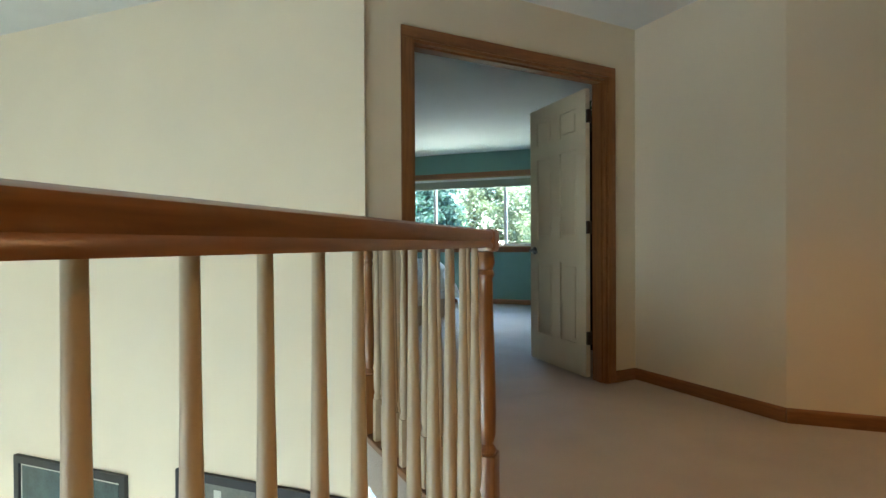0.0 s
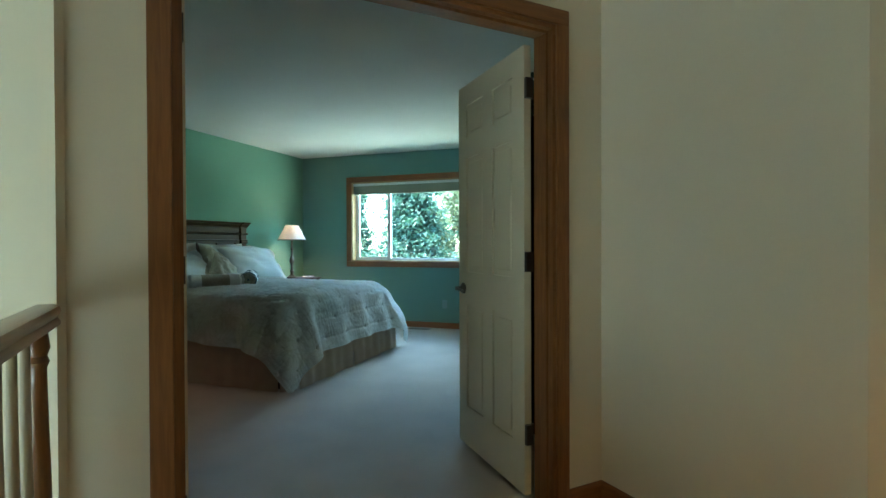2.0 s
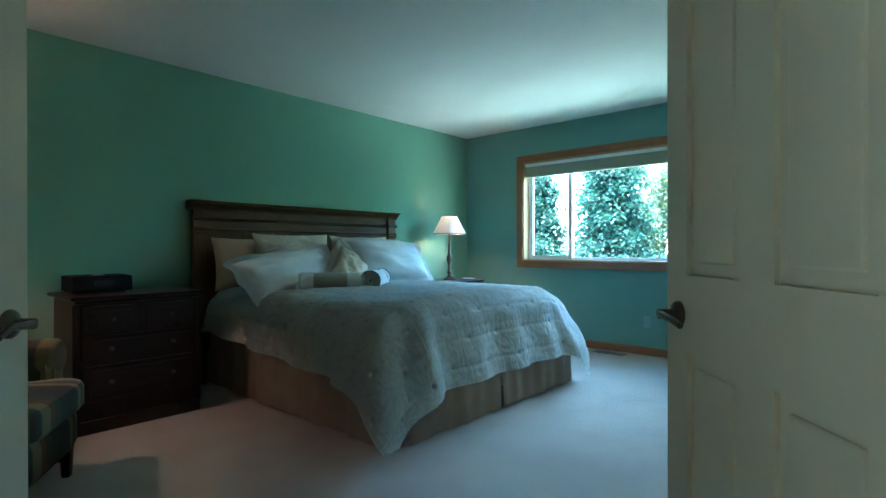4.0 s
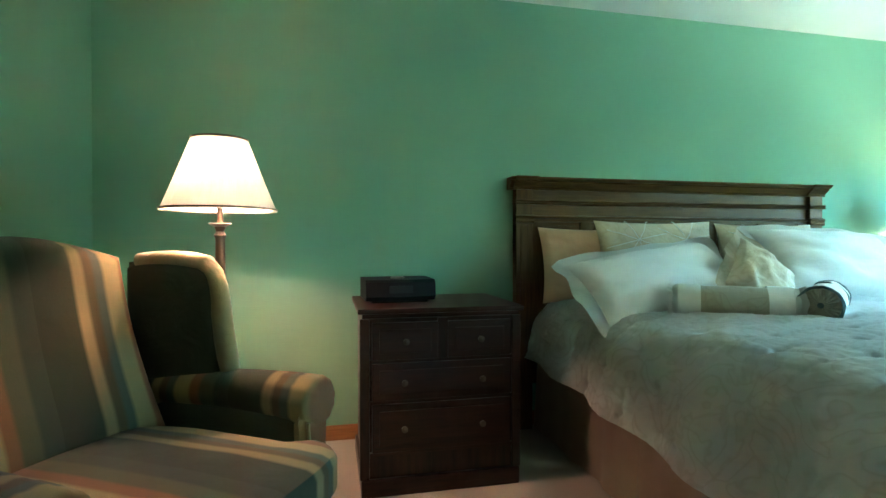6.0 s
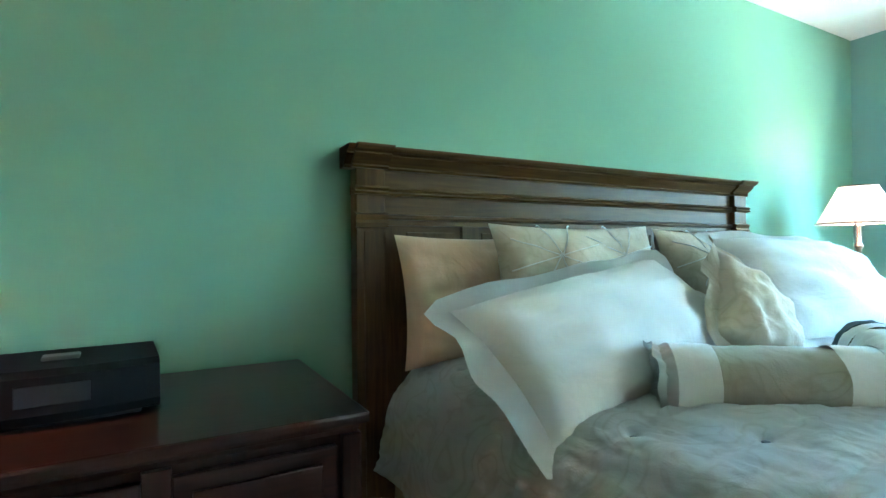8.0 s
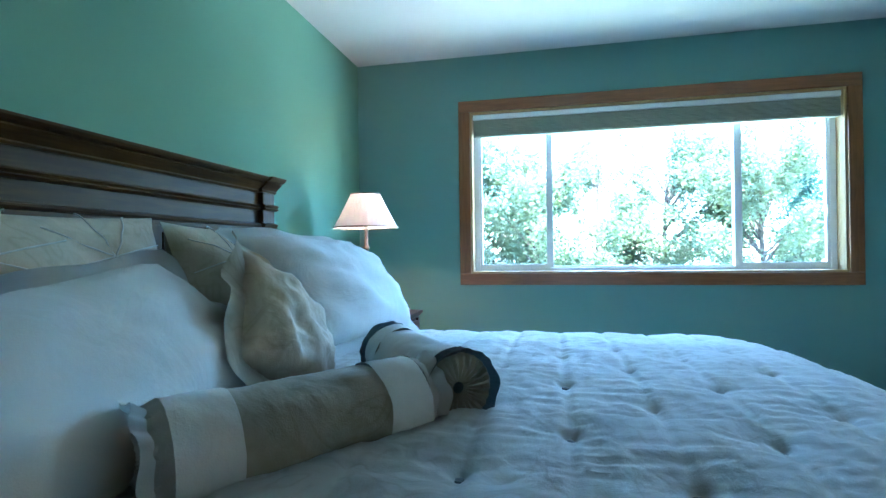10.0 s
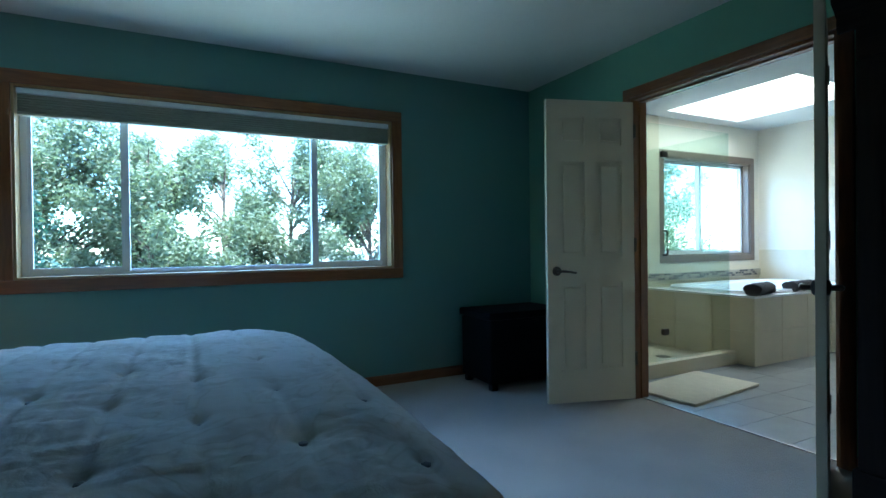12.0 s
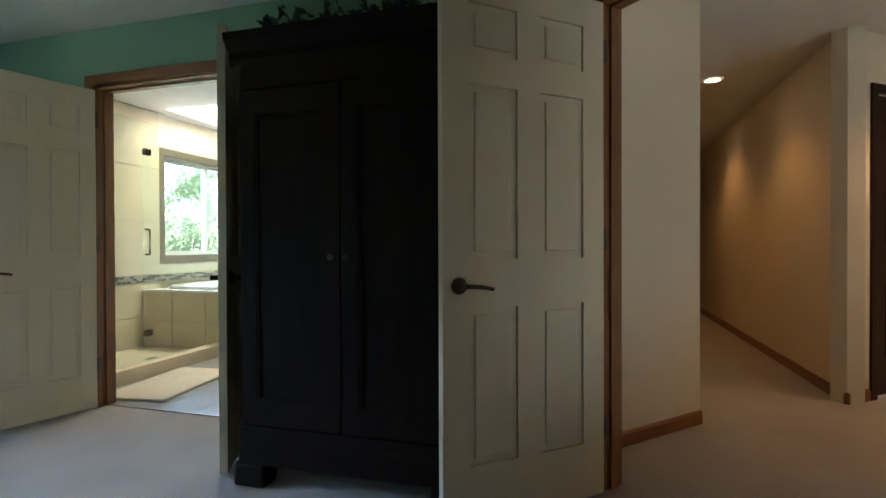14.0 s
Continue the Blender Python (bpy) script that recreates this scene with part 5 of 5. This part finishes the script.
part("dish", lathe([(0.0, 0.0), (0.05, 0.0), (0.085, 0.014), (0.083, 0.017), (0.05, 0.005), (0.0, 0.005)], 24), TUB, tray, smooth=True)

# ---- wing chair ----


def slab(fn, nu, nv, thick):
    """A padded sheet: fn(u, v) gives the middle; thickness tapers to the rim."""
    bm = bmesh.new()
    lay = []
    for side in (1, -1):
        g = [[None] * (nv + 1) for _ in range(nu + 1)]
        for i in range(nu + 1):
            for j in range(nv + 1):
                u, v = i / nu, j / nv
                p = Vector(fn(u, v))
                du = Vector(fn(min(1, u + 0.02), v)) - Vector(fn(max(0, u - 0.02), v))
                dv = Vector(fn(u, min(1, v + 0.02))) - Vector(fn(u, max(0, v - 0.02)))
                n = du.cross(dv).normalized()
                e = max(abs(2 * u - 1), abs(2 * v - 1))
                k = (1 - e ** 8) ** 0.5
                g[i][j] = bm.verts.new(p + n * side * thick / 2 * k)
        lay.append(g)
    for g in lay:
        for i in range(nu):
            for j in range(nv):
                bm.faces.new((g[i][j], g[i + 1][j], g[i + 1][j + 1], g[i][j + 1]))
    bmesh.ops.remove_doubles(bm, verts=bm.verts[:], dist=0.001)
    return bm


WING_TAN = weave("tan_wing_cloth", (0.19, 0.16, 0.078), 0.85, 0.2, 9.0, 0.3)


def rounded_pad(x0, x1, w0, w1, z, thick, flare=0.0, n=34):
    """A plump cushion with rounded plan corners; w0 and w1 are the half widths at its back and front."""
    bm = bmesh.new()
    rings = []
    levels = [(-1.0, 0.90), (-0.92, 0.965), (-0.6, 1.0), (0.5, 1.0), (0.82, 0.975), (0.95, 0.92)]
    for h, k in levels + [(1.02, 0.75), (1.10, 0.45), (1.14, 0.15)]:
        ring = []
        for i in range(n * 2):
            q = math.pi * i / n
            c, s = math.cos(q), math.sin(q)
            u = math.copysign(abs(c) ** 0.42, c) * k
            v = math.copysign(abs(s) ** 0.42, s) * k
            f = (u + 1) / 2
            x = x0 + (x1 - x0) * f
            w = w0 + (w1 - w0) * f + flare * max(0.0, min(1.0, (f - 0.74) / 0.08))
            soft = 0.006 * noise.noise(Vector((x * 5, v * 3, h)))
            ring.append(bm.verts.new((x, v * w, z + thick / 2 * h + soft)))
        rings.append(ring)
    for a, b in zip(rings, rings[1:]):
        for i in range(n * 2):
            bm.faces.new((a[i], a[(i + 1) % (n * 2)], b[(i + 1) % (n * 2)], b[i]))
    bm.faces.new(list(reversed(rings[0]))), bm.faces.new(rings[-1])
    return bm


def wing_chair(at):
    """Faces local +x; the width runs along y."""
    t = thing("wing_chair", "striped wingback armchair in green, tan and rust on dark legs", "armchair", at)
    W = 0.325

    def wing_at(s):
        def fn(u, v):
            front = 0.355 + 0.02 * math.sin(v * 3.1) + 0.07 * (1 - v) ** 2.2
            top = 0.437 - 0.015 * u - 0.07 * max(0.0, u - 0.86) / 0.14 * max(0.0, u - 0.86) / 0.14 + 0.02 * math.sin(u * 3.1)
            return (-0.47 + front * u, s * (W + 0.045 + 0.05 * u - 0.012 * math.sin(v * 3.1) * u), 0.55 + top * v)
        return fn

    part("backrest", slab(lambda u, v: (-0.30 - 0.20 * v + 0.05 * (2 * u - 1) ** 2 - 0.03 * math.sin(v * 3.1), (2 * u - 1) * (W + 0.01 - 0.02 * v), 0.40 + 0.60 * v + 0.075 * math.cos((2 * u - 1) * 1.5) * v), 26, 24, 0.14), STRIPE_Y, t, "striped padded back", smooth=True)
    part("outer_back", slab(lambda u, v: (-0.40 - 0.19 * v, (2 * u - 1) * (W + 0.05), 0.18 + 0.80 * v + 0.05 * math.cos((2 * u - 1) * 1.5) * v), 12, 10, 0.05), STRIPE_Y, t, "striped outer back", smooth=True)
    for s in (-1, 1):
        fn = wing_at(s)
        part("wing", slab(fn, 18, 18, 0.075), DARK_GREEN, t, "dark upholstered wing", smooth=True)
        line = [Vector(fn(1.0, v)) for v in np.linspace(0.0, 0.9, 12)] + [Vector(fn(0.985, 0.955)), Vector(fn(0.94, 0.99))] + [Vector(fn(u, 1.0)) for u in np.linspace(0.86, 0.12, 8)]
        k = len(line)
        edge = tube(line, 0.036, 14, [0.75 + 0.25 * min(1, i / 4) if i < 12 else 1.0 - 0.025 * (i - 11) for i in range(k)])
        part("wing_edge", edge, WING_TAN, t, "tan padded edge of the wing", smooth=True)
        part("arm_panel", slab(lambda u, v: (-0.36 + 0.62 * u, s * (W + 0.045), 0.16 + 0.37 * v), 10, 8, 0.09), DARK_GREEN, t, "dark green arm side", smooth=True)
        bm = bmesh.new()
        rings = []
        for i in range(23):
            f = min(1.0, i / 18)
            x = -0.36 + 0.64 * f + (0.0 if i < 19 else (0.012, 0.022, 0.028, 0.030)[i - 19])
            r = 0.060 + 0.024 * f ** 1.5
            if i > 18:
                r *= (0.95, 0.82, 0.58, 0.25)[i - 19]
            pleat = 0.0025 * (i > 14)
            rings.append([bm.verts.new((x, s * (W + 0.07 + 0.022 * f) + (r + pleat * math.sin(11 * q)) * 1.08 * math.cos(q), 0.535 + 0.022 * math.sin(f * 2.8) + (r + pleat * math.sin(11 * q)) * math.sin(q))) for q in [2 * math.pi * m / 32 for m in range(32)]])
        for a, b in zip(rings, rings[1:]):
            for m in range(32):
                bm.faces.new((a[m], a[(m + 1) % 32], b[(m + 1) % 32], b[m]))
        bm.faces.new(rings[0]), bm.faces.new(rings[-1])
        part("armrest", bm, STRIPE_X, t, "rolled striped arm", smooth=True)
        part("arm_front", slab(lambda u, v: (0.275 + 0.055 * (1 - v) ** 2, s * (W + 0.035 + 0.03 * v) + (2 * u - 1) * (0.040 + 0.030 * v ** 2), 0.15 + 0.37 * v), 10, 14, 0.06), STRIPE_X, t, "scrolled arm front", smooth=True)
        welt = [(0.308 + 0.055 * (1 - v) ** 2, s * (W + 0.035 + 0.03 * v) - s * (0.040 + 0.030 * v ** 2) * 0.96, 0.15 + 0.37 * v) for v in np.linspace(0, 0.96, 12)]
        part("welt", tube(welt, 0.006, 8), WING_TAN, t, "corded seam on the arm front", smooth=True)
    part("seat_cushion", rounded_pad(-0.30, 0.47, 0.285, 0.29, 0.405, 0.13, 0.055), STRIPE_Y, t, "thick striped seat cushion", smooth=True)
    part("seat_base", rounded_pad(-0.38, 0.44, W + 0.02, W + 0.03, 0.255, 0.18), STRIPE_Y, t, "striped seat rail", smooth=True)
    for x, y in ((0.36, -W + 0.01), (0.36, W - 0.01), (-0.34, -W + 0.03), (-0.34, W - 0.03)):
        tilt = 0.0 if x > 0 else -0.05
        bm = bmesh.new()
        lo = [bm.verts.new((x + tilt + dx * 0.017, y + dy * 0.017, 0.0)) for dx, dy in ((-1, -1), (1, -1), (1, 1), (-1, 1))]
        hi = [bm.verts.new((x + dx * 0.025, y + dy * 0.025, 0.19)) for dx, dy in ((-1, -1), (1, -1), (1, 1), (-1, 1))]
        for m in range(4):
            bm.faces.new((lo[m], lo[(m + 1) % 4], hi[(m + 1) % 4], hi[m]))
        bm.faces.new(list(reversed(lo))), bm.faces.new(hi)
        bmesh.ops.bevel(bm, geom=bm.edges[:], offset=0.004, segments=2, affect="EDGES")
        part("leg", bm, CHERRY_Z, t, "straight tapered dark leg", smooth=True)
    for s in (-1, 1):
        part("stretcher", box(-0.35, s * (W - 0.02) - 0.011, 0.075, 0.355, s * (W - 0.02) + 0.011, 0.105, 0.003), CHERRY_Z, t, "dark side stretcher")
    return t


wing_chair(pose(-2.434, 2.704, 0, 0, 0, 59))

# ---- armoire, chest ----


def armoire():
    x0, x1, y0, y1, h = 0.07, 0.72, 3.86, 4.88, 1.96
    t = thing("armoire", "tall dark wooden armoire with two panelled doors", "armoire", pose(0, 0, 0))
    part("body", box(x0 + 0.02, y0 + 0.03, 0.14, x1, y1 - 0.03, h - 0.10), ARMO_Z, t)
    prof = [(0.0, 0.0), (-0.012, 0.0), (-0.02, 0.02), (-0.018, 0.05), (-0.035, 0.075), (-0.055, 0.10), (-0.06, 0.13), (0.0, 0.13)]
    part("cornice", sweep([(x0 + 0.03 + a, h - 0.13 + b) for a, b in prof], y1 - y0 + 0.06), ARMO_Y, t, "moulded cornice", pose(0, y0 - 0.03, 0))
    part("top", box(x0, y0 - 0.02, h - 0.012, x1, y1 + 0.02, h + 0.004), ARMO_Y, t)
    part("base_rail", box(x0 + 0.008, y0 + 0.01, 0.10, x1, y1 - 0.01, 0.27, 0.01), ARMO_Y, t, "shaped base rail")
    for y in (y0 + 0.06, y1 - 0.06):
        for x in (x0 + 0.06, x1 - 0.06):
            part("foot", box(-0.055, -0.075, 0.0, 0.055, 0.075, 0.105, 0.015), ARMO_Z, t, "bracket foot", pose(x, y, 0))
    mid = (y0 + y1) / 2
    part("frieze", box(x0 + 0.012, y0 + 0.03, h - 0.24, x0 + 0.03, y1 - 0.03, h - 0.13), ARMO_Y, t)
    for a, b in ((y0 + 0.035, mid - 0.004), (mid + 0.004, y1 - 0.035)):
        st = 0.075
        d = part("door", boxes((x0, a, 0.28, x0 + 0.022, a + st, h - 0.25), (x0, b - st, 0.28, x0 + 0.022, b, h - 0.25), (x0, a + st, 0.28, x0 + 0.022, b - st, 0.38), (x0, a + st, h - 0.35, x0 + 0.022, b - st, h - 0.25)), ARMO_Z, t, "panelled door")
        part("door_panel", box(x0 + 0.010, a + st, 0.38, x0 + 0.02, b - st, h - 0.35), ARMO_Z, d)
        part("panel_bead", boxes((x0 + 0.003, a + st, 0.38, x0 + 0.012, a + st + 0.012, h - 0.35), (x0 + 0.003, b - st - 0.012, 0.38, x0 + 0.012, b - st, h - 0.35), (x0 + 0.003, a + st + 0.012, 0.38, x0 + 0.012, b - st - 0.012, 0.392), (x0 + 0.003, a + st + 0.012, h - 0.362, x0 + 0.012, b - st - 0.012, h - 0.35)), ARMO_Y, d)
        part("knob", lathe([(0.006, 0), (0.006, 0.015), (0.014, 0.022), (0.0, 0.032)], 12), BRONZE, d, "", pose(x0, (b - 0.03) if b < mid + 0.01 and a < mid - 0.1 else (a + 0.03), 1.0, 0, -90, 0), True)


armoire()


def leaves_mesh(points, size, material, name, seed=1, droop=0.3):
    """Many small bent leaves at the given points, in one mesh."""
    rng = np.random.default_rng(seed)
    n = len(points)
    d = rng.normal(size=(n, 3))
    d[:, 2] = d[:, 2] * 0.6 - droop
    d /= np.linalg.norm(d, axis=1)[:, None]
    s = rng.normal(size=(n, 3))
    s -= d * (s * d).sum(1)[:, None]
    s /= np.linalg.norm(s, axis=1)[:, None]
    k = size * rng.uniform(0.6, 1.3, n)[:, None]
    up = np.cross(d, s) * k * 0.12
    p = np.asarray(points)
    quad = np.stack([p, p + d * k * 0.5 + s * k * 0.26 + up, p + d * k, p + d * k * 0.5 - s * k * 0.26 + up], 1).reshape(-1, 3)
    me = bpy.data.meshes.new(name)
    i = np.arange(n) * 4
    faces = np.concatenate([np.stack([i, i + 1, i + 2], 1), np.stack([i, i + 2, i + 3], 1)])
    me.from_pydata(quad.tolist(), [], faces.tolist())
    me.materials.append(material)
    return me


rng0 = np.random.default_rng(5)
gar = thing("garland", "dark leafy artificial garland on top of the armoire", "garland", pose(0.35, 4.4, 1.965))
gp = np.stack([rng0.normal(0, 0.10, 700), rng0.uniform(-0.45, 0.45, 700), np.abs(rng0.normal(0.03, 0.05, 700))], 1)
go = new("leaves", leaves_mesh(gp, 0.07, LEAF_A, "garland_leaves", 3, 0.0))
go.parent = gar
tagged(go, kind="stuff")
part("vine", tube([(0.0, -0.45 + 0.1 * i, 0.012 + 0.01 * math.sin(i * 2)) for i in range(10)], 0.006, 6), BARK, gar)

chest = thing("chest", "low black chest in the corner by the window", "chest", pose(0.30, 7.30, 0))
part("body", box(-0.34, -0.22, 0.05, 0.34, 0.22, 0.52, 0.01), MATT_BLACK, chest)
part("lid", box(-0.355, -0.235, 0.525, 0.355, 0.235, 0.58, 0.012), MATT_BLACK, chest, "black lid")
for x in (-0.30, 0.30):
    for y in (-0.18, 0.18):
        part("foot", box(x - 0.025, y - 0.025, 0, x + 0.025, y + 0.025, 0.05), BLACK, chest)

vent = thing("floor_register", "dark slotted floor register in the carpet", "floor register", pose(-1.80, 7.52, 0.0))
part("plate", box(-0.16, -0.055, 0.0, 0.16, 0.055, 0.005, 0.002), BRONZE, vent)
for i in range(12):
    part("slat", box(-0.14 + 0.024 * i, -0.04, 0.005, -0.130 + 0.024 * i, 0.04, 0.008), BRONZE, vent)
OUTLET_C = mat("blue_grey_plastic", (0.20, 0.30, 0.30), 0.4, 0.05, 9.0, 0.05, 200.0)
outlet = thing("wall_outlet", "blue-grey wall outlet below the window", "outlet", pose(-1.48, NORTH, 0.33))
part("plate", box(-0.036, -0.006, -0.058, 0.036, 0.0, 0.058, 0.003), OUTLET_C, outlet)
for z in (-0.022, 0.022):
    part("socket", box(-0.016, -0.009, z - 0.014, 0.016, -0.006, z + 0.014, 0.002), OUTLET_C, outlet)

# ---- outside ----
setting("ground", outline([(-300, -300), (300, -300), (300, 400), (-300, 400)], -3.2, 0.1), GRASS, "rough green ground outside", "ground")


def fir(x, y, h, rad, seed, count):
    """Conifer: leader, whorls of drooping limbs, needle sprays."""
    rng = np.random.default_rng(seed)
    t = thing("fir_tree", "dark green fir tree outside the window", "tree", pose(x, y, -3.2), "trees outside")
    part("trunk", tube([(0, 0, 0), (0.02, 0, h * 0.4), (0, 0.03, h * 0.75), (0, 0, h)], 0.22, 9, [1, 0.7, 0.35, 0.06]), BARK, t, smooth=True)
    pts = []
    bm = bmesh.new()
    n_limb = 70
    for i in range(n_limb):
        f = 0.12 + 0.86 * i / n_limb
        q = i * 2.4 + rng.uniform(-0.3, 0.3)
        L = rad * (1 - f) ** 0.75 * rng.uniform(0.7, 1.15)
        z0 = h * f
        for s in np.linspace(0.15, 1, max(4, int(count / n_limb / 10))):
            c = np.array([math.cos(q) * L * s, math.sin(q) * L * s, z0 + 0.10 * L * s - 0.42 * L * s * s])
            w = 0.25 * L * (1 - 0.6 * s) + 0.08
            k = rng.normal(size=(24, 3)) * (w, w, 0.11)
            pts.append(c + k)
        a, b = Vector((0, 0, z0)), Vector((math.cos(q) * L, math.sin(q) * L, z0 - 0.32 * L))
        me = bpy.data.meshes.new("tmp")
        kk = tube([a, (a + b) / 2 + Vector((0, 0, 0.12 * L)), b], 0.03, 5, [1, 0.7, 0.2])
        kk.to_mesh(me), kk.free()
        bm.from_mesh(me)
        bpy.data.meshes.remove(me)
    part("limbs", bm, BARK, t)
    o = new("crown", leaves_mesh(np.concatenate(pts), 0.15, LEAF_A, "needles", seed, 0.5))
    o.parent = t
    tagged(o, kind="stuff")


def broadleaf(x, y, h, rad, seed, count, material=None):
    """Tree of several limbs with clumps of leaves and gaps between them."""
    rng = np.random.default_rng(seed)
    t = thing("broadleaf_tree", "sunlit leafy tree outside the window", "tree", pose(x, y, -3.2), "trees outside")
    part("trunk", tube([(0, 0, 0), (0.08, 0.02, h * 0.3), (-0.05, 0.05, h * 0.6), (0.05, 0, h * 0.92)], 0.17, 9, [1, 0.75, 0.45, 0.1]), BARK, t, smooth=True)
    pts = []
    bm = bmesh.new()
    for i in range(34):
        f = rng.uniform(0.22, 0.97)
        q = rng.uniform(0, 2 * math.pi)
        L = rad * (1 - abs(f - 0.55) ** 1.5) * rng.uniform(0.5, 1.05)
        end = np.array([math.cos(q) * L, math.sin(q) * L, h * f + rng.uniform(0.1, 0.8)])
        base = np.array([0, 0, h * f * 0.8])
        me = bpy.data.meshes.new("tmp")
        kk = tube([base, (base + end) / 2 + np.array([0, 0, 0.2]), end], 0.04, 5, [1, 0.6, 0.15])
        kk.to_mesh(me), kk.free()
        bm.from_mesh(me)
        bpy.data.meshes.remove(me)
        for s in (0.45, 0.7, 0.9, 1.05):
            c = base + (end - base) * s
            m = int(count * 1.25 / 34 / 4)
            pts.append(c + rng.normal(size=(m, 3)) * rad * np.array([0.082, 0.082, 0.066]))
    part("limbs", bm, BARK, t)
    o = new("crown", leaves_mesh(np.concatenate(pts), 0.14, material or LEAF_B, "leaves", seed, 0.2))
    o.parent = t
    tagged(o, kind="stuff")


fir(-8.8, 17.5, 7.8, 2.6, 11, 11000)
fir(-13.5, 20.0, 8.2, 3.0, 12, 9000)
fir(-5.9, 17.0, 8.0, 2.4, 15, 11000)
broadleaf(-5.6, 20.5, 7.8, 2.7, 21, 20000)
broadleaf(-0.8, 22.5, 7.8, 2.6, 22, 17000)
broadleaf(3.8, 21.0, 7.9, 2.8, 23, 20000)
broadleaf(10.2, 20.0, 8.0, 3.0, 24, 20000)
broadleaf(15.5, 21.0, 8.0, 3.2, 25, 18000)
fir(7.4, 27.0, 8.6, 2.4, 13, 6000)
fir(-3.4, 27.0, 8.6, 2.4, 14, 6000)
broadleaf(-2.9, 20.0, 7.6, 2.3, 31, 16000)
broadleaf(1.5, 23.0, 7.9, 2.4, 32, 14000)
broadleaf(22.0, 24.0, 8.4, 3.4, 26, 9000)
